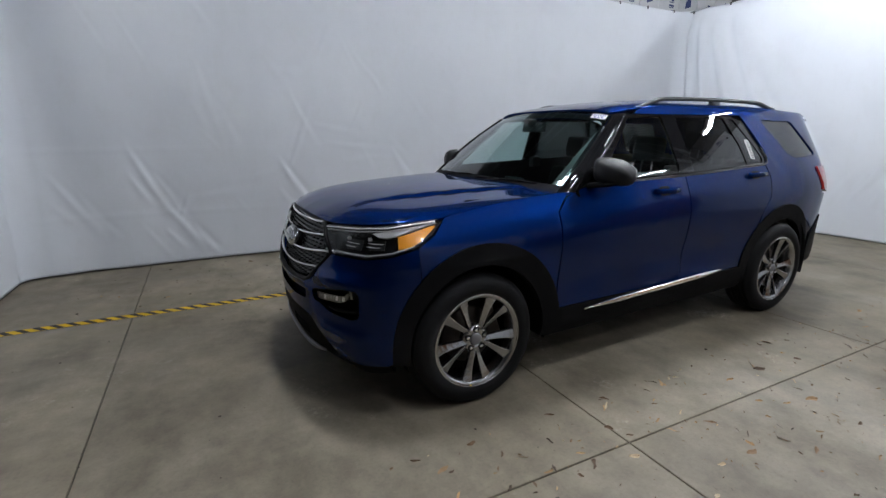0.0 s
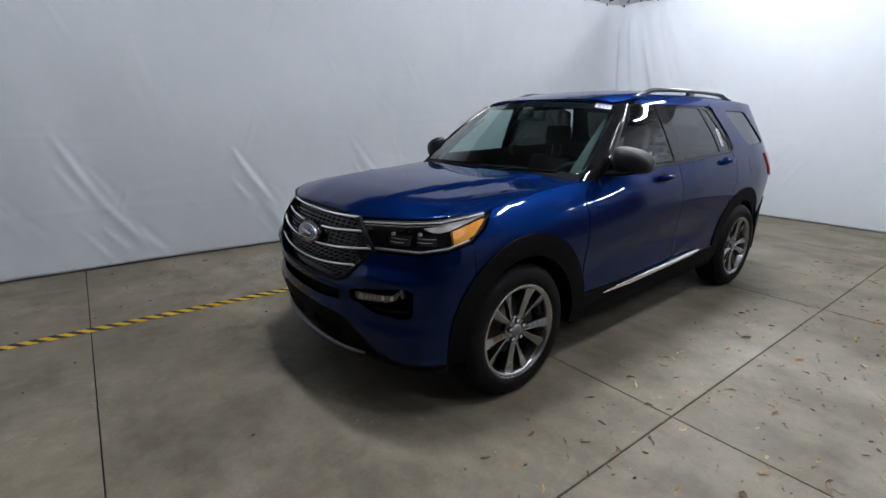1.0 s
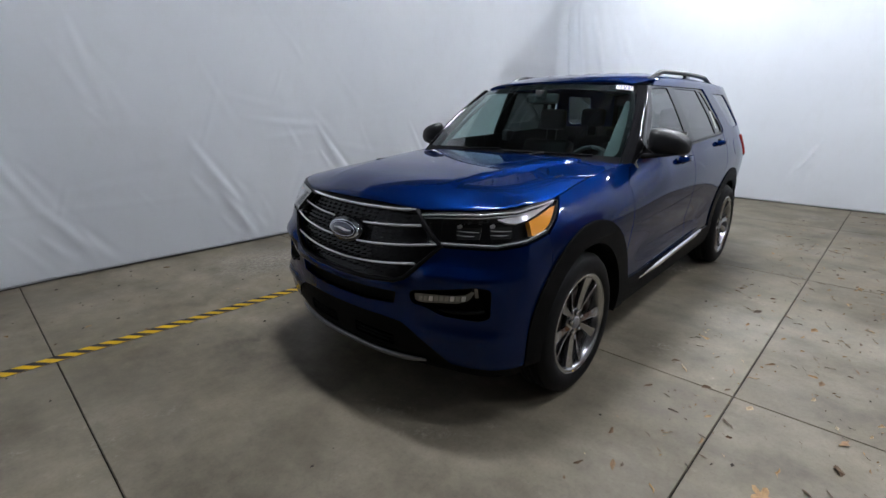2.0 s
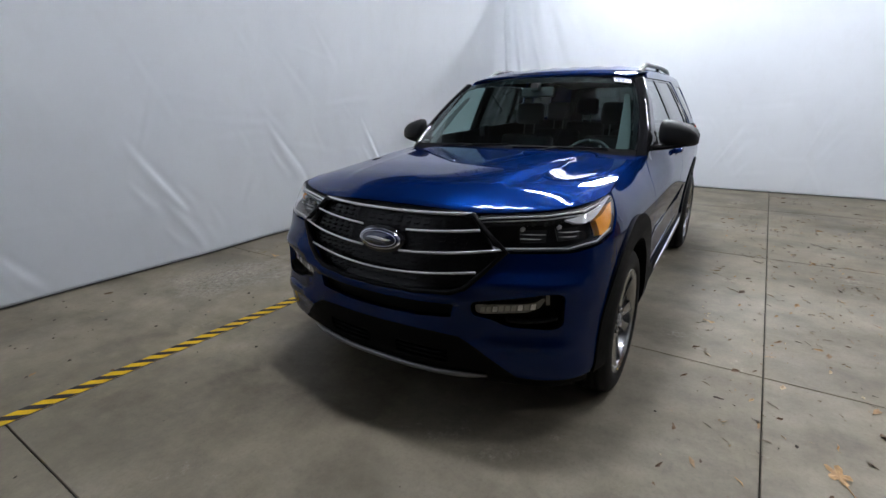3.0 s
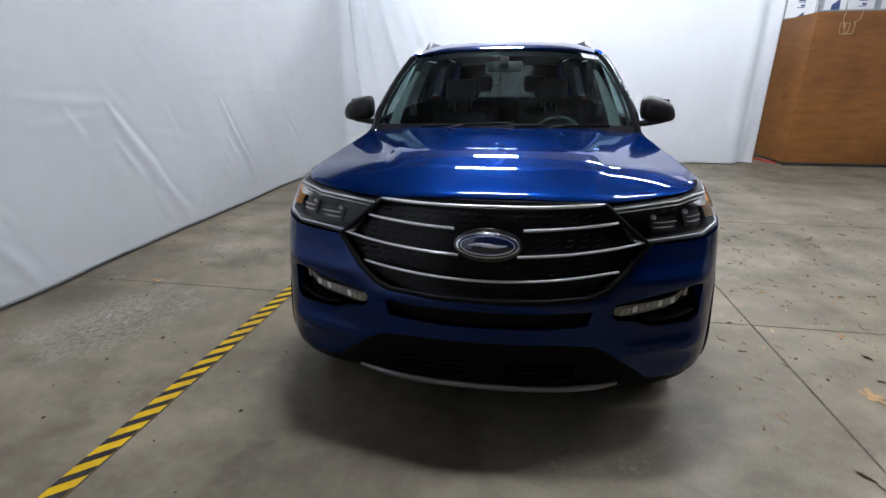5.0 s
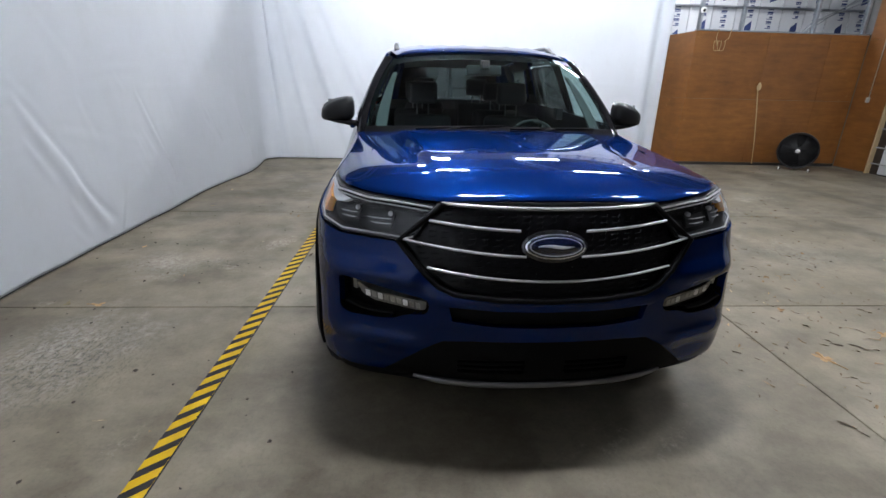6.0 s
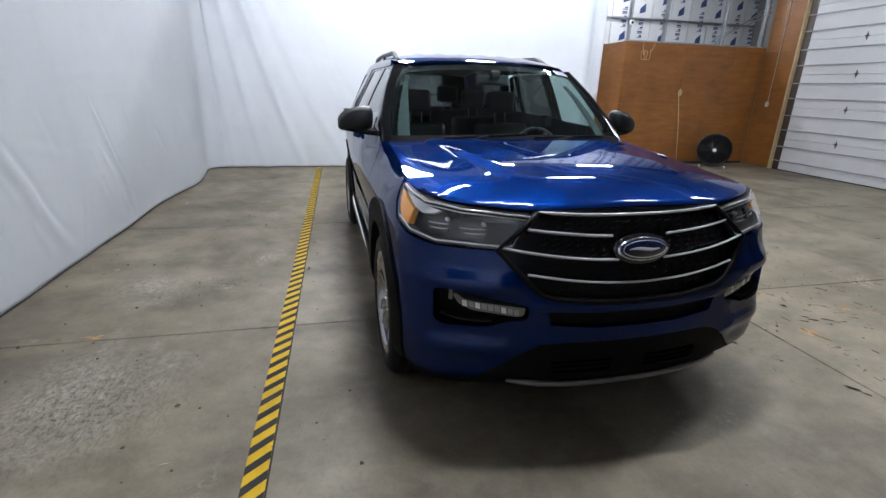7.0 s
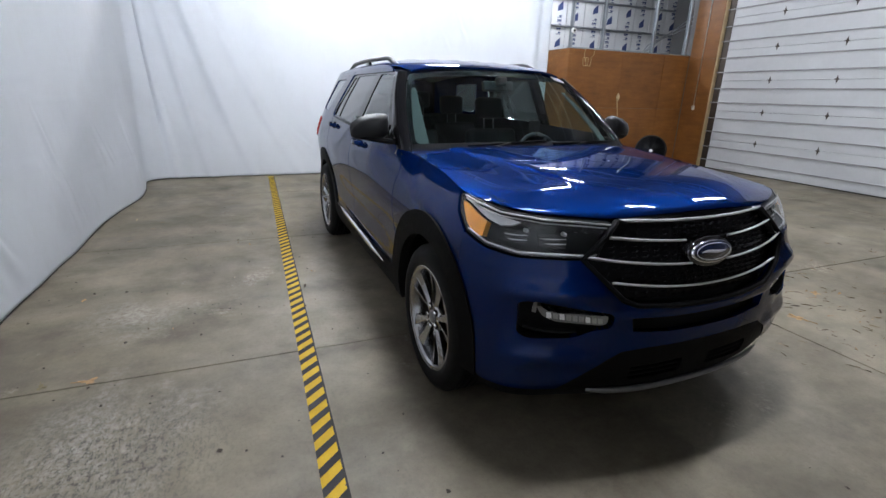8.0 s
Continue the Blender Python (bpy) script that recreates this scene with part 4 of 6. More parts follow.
panel("roof", [(screen_skin(s, 1).x + 0.006, screen_skin(s, 1).y) for s in np.linspace(-0.94, 0.94, 21)][::-1]
      + [(2.6, -0.680), (3.4, -0.678), (4.2, -0.650), (4.76, -0.59), (4.83, -0.3), (4.85, 0), (4.83, 0.3), (4.76, 0.59), (4.2, 0.650), (3.4, 0.678), (2.6, 0.680)][::1], roof_skin, M["paint"], car, step=0.035)
screen_out = [(-0.97, 0.012), (0.97, 0.012), (0.985, 0.5), (0.97, 0.992), (-0.97, 0.992), (-0.985, 0.5)]
windscreen = panel("windscreen", screen_out, screen_skin, M["screen"], car, step=0.06, thick=0.004, label="tinted windscreen glass")


def screen_rim(s, t):
    return screen_skin(s, t) - Vector((-0.004, 0, 0.006))


screen_rim.turn = -1
panel("frit", screen_out, screen_rim, M["gloss_black"], windscreen, holes=[soften([(-0.95, 0.085), (0.95, 0.085), (0.945, 0.91), (-0.945, 0.91)], 0.08)], step=0.06, thick=0.0, label="black printed glass border")

# hood
hood_out = []
for a in list(np.linspace(0, 0.80, 17)) + [0.82, 0.84, 0.852, 0.862, 0.869]:
    hood_out.append((FX(a) + 0.004, a))
for x in np.linspace(0.73, 1.60, 14):
    hood_out.append((x, YE(x) - 0.006))
for s in np.linspace(1.0, 0.0, 12):
    hood_out.append((screen_skin(s, 0).x - 0.012 - 0.02 * (1 - s), screen_skin(s, 0).y * 0.985))
hood = panel("hood", hood_out + [(x, -y) for x, y in hood_out[::-1]][1:-1], hood_skin, M["paint"], car, step=0.03, label="blue metallic hood with two raised creases")
def bay_skin(x, y):
    return hood_skin(x, y) - Vector((0, 0, 0.035))


bay_skin.turn = 1
bay = [(x + (0.012 if x < 0.75 else 0.0), y * (1.008 if x > 0.75 else 1.0)) for x, y in hood_out]
panel("bay_cover", bay + [(x, -y) for x, y in bay[::-1]][1:-1], bay_skin, M["dark"], car, step=0.06, thick=0.06, label="dark engine-bay edge under the hood")
part("washer_nozzle", lathe([(0.006, 0.0), (0.005, 0.003)], 8, Matrix.Translation(hood_skin(0.80, 0.0))), M["white_plastic"], hood, "tiny white speck on the hood")
def cowl_skin(s, t):
    return screen_skin(s, t) + Vector((-0.004, 0, 0.006))


cowl_skin.turn = -1
panel("cowl", [(-0.99, -0.10), (0.99, -0.10), (0.985, 0.085), (0.7, 0.075), (0.0, 0.07), (-0.7, 0.075), (-0.985, 0.085)], cowl_skin, M["clad"], car, step=0.05, label="black plastic cowl below the windscreen")


# ---- flanks, right then left ----
ARCH_F, ARCH_R = (HUB_F + 0.032, 0.41), (HUB_R + 0.0, 0.40)
R_IN, R_OUT = 0.438, 0.535


def belt(x):
    return 1.228 + 0.022 * (x - 1.9) + 0.018 * step01(x, 2.6, 3.7)


def top_line(x):
    return 1.655 - 0.02 * step01(x, 3.2, 3.7)


wing_top = [(x, ZE(x)) for x in np.linspace(0.76, 1.70, 12)]
OUT = {}
fender = wing_top[::-1] + [(0.742, 1.085), (0.672, 1.018), (0.60, 0.978), (0.575, 0.962)] + [p for p in arc(*ARCH_F, R_OUT - 0.025, 138, 8)] + [(1.492, 0.47), (1.498, 0.8), (1.505, 1.08), (1.60, 1.16), (1.70, 1.178)]
OUT["front_fender"] = fender
OUT["front_door"] = [(1.506, 0.48), (1.506, 0.80), (1.512, 1.075), (1.61, 1.155), (1.73, 1.20), (1.80, belt(1.8) - 0.012), (2.2, belt(2.2) - 0.012), (2.655, belt(2.65) - 0.012), (2.668, 1.0), (2.672, 0.48)]
OUT["rear_door"] = [(2.680, 0.48), (2.676, 1.0), (2.662, belt(2.66) - 0.012), (3.2, belt(3.2) - 0.012), (3.66, belt(3.66) - 0.012), (3.70, 1.18), (3.68, 1.02), (3.60, 0.885)] + arc(*ARCH_R, R_OUT, 137, 171, 8) + [(3.41, 0.48)]
OUT["quarter_panel"] = ([(3.608, 0.888)] + [(3.69, 1.02), (3.71, 1.19), (3.675, belt(3.66) - 0.008), (3.735, 1.33), (3.70, 1.42), (3.555, 1.64), (3.525, 1.66), (3.525, 1.726), (4.0, 1.718), (4.45, 1.700), (4.78, 1.668), (4.86, 1.40), (4.88, 1.25),
                         (4.88, 1.215), (4.50, 1.235), (4.62, 1.0), (4.70, 0.985), (4.74, 0.78), (4.52, 0.62)] + arc(*ARCH_R, R_OUT, 24, 131, 16))
OUT["cant_rail"] = [(2.32, 1.660), (3.52, 1.660), (3.52, 1.726), (2.8, 1.726), (2.50, 1.708), (2.38, 1.690)]
QUARTER = soften([(3.80, 1.628), (4.30, 1.622), (4.56, 1.345), (4.53, 1.33), (4.20, 1.315), (4.08, 1.335)], 0.05)
WIN_F = soften([(1.86, belt(1.86) + 0.012), (2.262, 1.638), (2.595, 1.646), (2.625, belt(2.62) + 0.012)], 0.02)
WIN_R = soften([(2.765, belt(2.76) + 0.012), (2.735, 1.646), (3.30, 1.642), (3.40, 1.44), (3.43, belt(3.43) + 0.012)], 0.015)
WIN_V = soften([(3.47, belt(3.47) + 0.012), (3.44, 1.46), (3.345, 1.636), (3.43, 1.628), (3.575, 1.45), (3.655, 1.335), (3.64, belt(3.6) + 0.014)], 0.02)
DLO = soften([(1.775, belt(1.78)), (1.87, 1.33), (2.235, 1.654), (3.38, 1.654), (3.50, 1.628), (3.69, 1.35), (3.69, 1.30), (3.66, belt(3.66))], 0.02)
for side in (1, -1):
    def shape(pts):
        p = on_side(pts)
        return p if side > 0 else flip(p)

    which = "passenger" if side > 0 else "driver"
    panel("front_fender", shape(OUT["front_fender"]), skin, M["paint"], car, step=0.03)
    fd = panel("front_door", shape(OUT["front_door"]), skin, M["paint"], car, step=0.04)
    rd = panel("rear_door", shape(OUT["rear_door"]), skin, M["paint"], car, step=0.04)
    qp = panel("quarter_panel", shape(OUT["quarter_panel"]), skin, M["paint"], car, holes=[shape(soften([(x, z) for x, z in QUARTER], 0.001))], step=0.04)
    panel("cant_rail", shape(OUT["cant_rail"]), skin, M["paint"], car, step=0.04, thick=0.02)
    # black window surround with the panes let in
    surround = panel("window_surround", shape(DLO), proud(-0.004), M["pillar_black"], car, holes=[shape(WIN_F), shape(WIN_R), shape(WIN_V)], step=0.05, thick=0.02, label="gloss black window pillars")
    for nm, o, mt, host in (("window", WIN_F, M["side_glass"], fd), ("window", WIN_R, M["privacy"], rd), ("vent_window", WIN_V, M["privacy"], rd), ("quarter_window", QUARTER, M["privacy"], qp)):
        panel(nm, shape(o), proud(-0.010), mt, host, step=0.08, thick=0.0, label="dark privacy glass" if mt == M["privacy"] else "lightly tinted glass")
    # satin strip below the windows
    pts = [(x, belt(x) - 0.004) for x in np.linspace(1.80, 3.66, 26)] + [(3.70, 1.30), (3.70, 1.345), (3.66, 1.41)]
    path = [skin(ux(x, z, side), z, 0.002) for x, z in pts]
    part("belt_strip", sweep(path, slab_profile(0.010, 0.006), [Vector((0, side, 0.35))] * len(path)), M["rail"], car, "dark satin strip under the windows")
    # arch cladding
    for cx, cz, a0, a1 in ((*ARCH_F, 187, -10), (*ARCH_R, 190, -14)):
        hx = HUB_F + 0.010 if cx < 2 else HUB_R
        ring = arc(cx, cz, R_OUT + 0.012, a0, a1, 30) + arc(hx, cz - 0.012, R_IN, a1, a0, 30)
        panel("arch_cladding", shape([(x, max(z, 0.30)) for x, z in ring]), arch_out, M["clad"], car, step=0.03, thick=0.05, label="black grained wheel-arch moulding")
    panel("rocker_cladding", shape([(1.44, 0.30), (3.47, 0.30), (3.44, 0.475), (1.47, 0.475)]), proud(0.012), M["clad"], car, step=0.05, thick=0.04, label="black grained sill moulding")
    pts = [(x, 0.442 + 0.056 * (x - 1.74) / 1.41) for x in np.linspace(1.72, 3.16, 20)]
    path = [skin(ux(x, z, side), z, 0.022) for x, z in pts]
    strip = part("sill_strip", sweep(path, slab_profile(0.034, 0.012), [Vector((0, side, 0.25))] * len(path), scale=[0.25 + 0.75 * min(1, i / 4, (19 - i) / 3) for i in range(20)]), M["chrome"], car, "chrome strip along the sill")
    # door handles over flat dark patches that stand for the shade in their cups
    for x, host in ((2.425, fd), (3.50, rd)):
        z = 1.148 + 0.055 * (x - 2.42)
        cup = panel("handle_cup", shape(soften([(x - 0.06, z - 0.03), (x + 0.05, z - 0.03), (x + 0.05, z + 0.03), (x - 0.06, z + 0.03)], 0.03)), proud(0.0015), M["dark"], host, step=0.03, thick=0.0, label="shaded handle recess")
        path = [skin(ux(x + d, z, side), z + 0.004, h) for d, h in ((-0.105, 0.002), (-0.09, 0.030), (-0.03, 0.042), (0.04, 0.042), (0.095, 0.030), (0.105, 0.002))]
        part("door_handle", sweep(path, slab_profile(0.034, 0.014, 0.45), [Vector((0, side, 0))] * 6), M["paint"], host, "body-coloured pull handle")
    # A-pillar: black strip from screen edge to door glass
    bm = bmesh.new()
    rows = []
    for i in range(17):
        t = -0.03 + 1.05 * i / 16
        p = screen_skin(side * 0.985, t)
        zz = p.z
        q = skin(ux(1.70 + 0.535 * max(0.0, (zz - 1.19) / 0.465), zz, side), zz, 0.001)
        mid = (p + q) / 2 + Vector((-0.012, side * 0.020, 0.004))
        rows.append([bm.verts.new(v) for v in (p - Vector((0, 0, 0.004)), p + Vector((-0.006, side * 0.012, 0.004)), mid, q, q + Vector((0.035, -side * 0.012, -0.006)))])
    for a, b in zip(rows, rows[1:]):
        for j in range(4):
            bm.faces.new((a[j], a[j + 1], b[j + 1], b[j]))
    bmesh.ops.recalc_face_normals(bm, faces=bm.faces)
    part("windscreen_pillar", bm, M["pillar_black"], car, "black windscreen pillar")
    # fuel flap line on the driver's side
    if side < 0:
        panel("fuel_flap", shape(soften([(4.02, 1.07), (4.19, 1.075), (4.19, 1.215), (4.02, 1.21)], 0.05)), proud(0.0018), M["paint"], qp, step=0.04, thick=0.004)
    panel("tail_light", shape(soften([(4.50, 1.238), (4.66, 1.232), (4.86, 1.225), (4.90, 1.10), (4.87, 0.985), (4.72, 1.0), (4.62, 1.03)], 0.02)), proud(0.014), M["red"], car, step=0.04, thick=0.03, label="red tail light wrapping the corner")
    # roof rail
    xs = np.linspace(2.44, 4.22, 32)
    def rail_z(x):
        return RE(x) - 0.004 + 0.042 * step01(x, 2.44, 2.74) * (1 - step01(x, 3.92, 4.22))
    path = [Vector((x, side * (RW(x) - 0.055), rail_z(x))) for x in xs]
    rail = part("roof_rail", sweep(path, [(-0.017, 0), (0.017, 0), (0.017, 0.018), (0.009, 0.028), (-0.009, 0.028), (-0.017, 0.018)], Vector((0, 0, 1))), M["rail"], car, "dark satin roof rail on black feet")
    for x in (2.52, 3.33, 4.14):
        part("rail_foot", box((x - 0.06, side * (RW(x) - 0.055) - 0.014, RE(x) - 0.02), (x + 0.06, side * (RW(x) - 0.055) + 0.014, rail_z(x) + 0.006), 0.008), M["gloss_black"], rail, "black rail foot")


# ---- nose: bumper, grille, lamps ----
GR = [(0.435, 1.045), (0.50, 0.985), (0.60, 0.905), (0.50, 0.80), (0.44, 0.745), (0.38, 0.722), (0.20, 0.708), (0.0, 0.704)]
LAMP = [(("y", 0.452), 1.040), (("y", 0.540), 0.918), (("y", 0.562), 0.911), (("x", 0.33), 0.918), (("x", 0.44), 0.937), (("x", 0.56), 0.968), (("x", 0.66), 1.025), (("x", 0.73), 1.083), (("x", 0.70), 1.094), (("x", 0.60), 1.087), (("x", 0.45), 1.072), (("x", 0.34), 1.058)]


def nose_u(k, z):
    """u at a given y or x in the front corner."""
    us = np.linspace(0, 1.9, 260)
    if k[0] == "y":
        return float(np.interp(k[1], [skin(u, z).y for u in us], us))
    return float(np.interp(k[1], [skin(u, z).x for u in us], us))


lamp_r = [(nose_u(k, z), z) for k, z in LAMP]
grille_r = [(uy(y, z), z) for y, z in GR]
grille_all = grille_r + flip(grille_r)[1:]
POCKET = on_nose(soften([(0.472, 0.692), (0.480, 0.630), (0.56, 0.624), (0.625, 0.592), (0.80, 0.586), (0.838, 0.605), (0.838, 0.750), (0.775, 0.750)], 0.03))
SLOT = on_nose([(0.40, 0.672), (0.385, 0.61), (0.2, 0.592), (0.0, 0.588)])
SLOT = SLOT + flip(SLOT)[1:]
slot_top = on_nose([(-0.38, 0.672), (-0.2, 0.662), (0.0, 0.658), (0.2, 0.662), (0.38, 0.672)])
LOWER = on_nose([(0.0, 0.525), (0.30, 0.528), (0.42, 0.52), (0.50, 0.475), (0.66, 0.335)])
edge_r = [(nose_u(("x", 0.575), z), z) for z in (0.957, 0.90, 0.80)] + [(ux(x, z), z) for x, z in arc(*ARCH_F, R_OUT - 0.025, 141, 184, 8)]
# bumper skin: from the lamp's foot down to the black lower fascia
bump_r = ([(uy(0.0, 0.70), 0.70)] + grille_r[::-1][1:6] + [(uy(0.578, 0.905), 0.905)] + [(u + 0.004, z - 0.009) for u, z in lamp_r[3:6]] + edge_r
          + [(nose_u(("x", 0.40), 0.345), 0.345), (nose_u(("y", 0.74), 0.335), 0.335)] + LOWER[::-1])
bumper = panel("front_bumper", bump_r + [(-u, z) for u, z in bump_r[::-1]][1:-1], skin, M["paint"], car, holes=[POCKET, flip(POCKET), SLOT + slot_top], step=0.028, thick=0.03, label="blue front bumper skin")
# the strip between grille and lamp, and the lower black fascia
low = [(nose_u(("x", 0.40), 0.34), 0.34), (nose_u(("x", 0.44), 0.29), 0.29), (nose_u(("y", 0.60), 0.26), 0.26), (0, 0.25)]
panel("lower_fascia", LOWER + low[:3] + [(-u, z) for u, z in low[:3][::-1]] + flip(LOWER)[:-1], proud(-0.006), M["clad"], bumper, holes=[on_nose(soften([(a, 0.365), (b, 0.365), (b, 0.44), (a, 0.44)], 0.02)) for a, b in ((0.08, 0.36), (-0.36, -0.08))], step=0.03, thick=0.04, label="black lower fascia with two intakes")
panel("intake_back", on_nose([(-0.45, 0.34), (0.45, 0.34), (0.45, 0.70), (-0.45, 0.70)]), proud(-0.05), M["dark"], bumper, step=0.05, thick=0)
for a, b in ((0.08, 0.36), (-0.36, -0.08)):
    for z in (0.385, 0.41, 0.435):
        ys = np.linspace(a, b, 7)
        part("slat", sweep([skin(uy(y, z), z, -0.028) for y in ys], slab_profile(0.010, 0.016), [Vector((-1, 0, 0))] * 7), M["clad"], bumper, "", False)
ys = np.linspace(-0.53, 0.53, 25)
part("skid_bar", sweep([skin(uy(y, 0.31), 0.302 + 0.030 * abs(y / 0.53) ** 2.5, 0.004) for y in ys], slab_profile(0.028, 0.016), [Vector((-1, 0, -0.3))] * 25, scale=[min(1, 0.5 + 0.25 * min(i, 24 - i)) for i in range(25)]), M["satin"], bumper, "silver skid strip under the nose")

grille = panel("grille", grille_all, proud(-0.035), M["mesh_black"], car, step=0.04, thick=0.0, label="gloss black grille with chrome bars and mesh")
rim_pts = grille_all + grille_all[:1]
part("grille_frame", sweep([skin(u, z, -0.012) for u, z in rim_pts], slab_profile(0.022, 0.022), [Vector((-1, 0, 0.15))] * len(rim_pts)), M["pillar_matt"], grille, "gloss black grille edge")
# pressed mesh of short bent bars
bm = bmesh.new()
for j, z in enumerate(np.arange(0.74, 1.035, 0.0205)):
    half = float(np.interp(z, [0.70, 0.745, 0.80, 0.905, 0.985, 1.045], [0.33, 0.42, 0.49, 0.58, 0.49, 0.425]))
    y = -half + (0.026 if j % 2 else 0.0)
    while y < half - 0.03:
        a = [skin(uy(y + d, z), z + h, -0.0335) for d, h in ((0, 0.0075), (0.007, 0.0), (0.030, 0.0))]
        sweep(a, slab_profile(0.004, 0.007), [Vector((-1, 0, 0))] * 3, bm, tidy=False)
        y += 0.052
bmesh.ops.recalc_face_normals(bm, faces=bm.faces)
part("mesh_insert", bm, M["mesh_black"], grille, "pressed black mesh", False, "stuff")
BARS = [(1.047, 1.038, 0.425, 0.0, 0.011), (0.985, 0.958, 0.475, 0.13, 0.009), (0.912, 0.866, 0.575, 0.11, 0.009), (0.815, 0.775, 0.485, 0.0, 0.009)]
for z1, z0, half, gap, w in BARS:
    for s in ((1, -1) if gap else (0,)):
        ys = np.linspace(gap, half, 15) * s if s else np.linspace(-half, half, 31)
        zs = [z0 + (z1 - z0) * (abs(y) / half) ** 1.8 for y in ys]
        path = [skin(uy(y, z), z, -0.010) for y, z in zip(ys, zs)]
        n = len(path)
        part("bar", sweep(path, slab_profile(w, 0.016), [Vector((-1, 0, 0.65))] * n), M["bar_chrome"], grille, "chrome grille bar")


def badge():
    c = skin(0, 0.915, 0.012)
    m = Matrix.Translation(c) @ pose(0, 0, 0, 90, 0, -90) @ pose(0, 0, 0, -14, 0, 0)
    def oval(r, h0, h1, k):
        return lathe([(r, h0), (r, h1 - 0.003), (r - 0.004, h1)], 48, m @ Matrix.Diagonal((1, k, 1, 1)))
    part("badge_base", oval(0.128, -0.05, -0.008, 0.50), M["gloss_black"], grille, "black badge mount")
    part("badge_ring", oval(0.118, -0.02, 0.004, 0.415), M["chrome"], grille, "chrome oval badge rim")
    face = part("badge", oval(0.111, -0.004, 0.0065, 0.40), M["badge_blue"], grille, "navy oval badge with a silver flourish")
    ring = [m @ Vector((0.099 * math.cos(t), 0.035 * math.sin(t), 0.009)) for t in np.linspace(0, 2 * math.pi, 41)]
    nrm = [(m.to_3x3() @ Vector((0, 0, 1)))]
    part("line", sweep(ring, slab_profile(0.0022, 0.001), nrm * 41), M["lamp_silver"], face, "thin silver oval line")
    n = 41
    pts = [(-0.070 + 0.140 * t, 0.003 * math.sin(6.3 * t)) for t in np.linspace(0, 1, n)]
    part("flourish", sweep([m @ Vector((x, y, 0.009)) for x, y in pts], slab_profile(0.013, 0.0012), nrm * n, scale=[0.25 + 0.75 * math.sin(math.pi * i / (n - 1)) for i in range(n)]), M["lamp_silver"], face, "plain silver bar")


badge()


def rim_wall(outline, deep, near):
    """The level wall round a recess, from its back to just under the skin."""
    bm = bmesh.new()
    rows = [[bm.verts.new(skin(u, z, o)) for o in (deep, near)] for u, z in outline]
    for p, q in zip(rows, rows[1:] + rows[:1]):
        bm.faces.new((p[0], p[1], q[1], q[0]))
    return bm


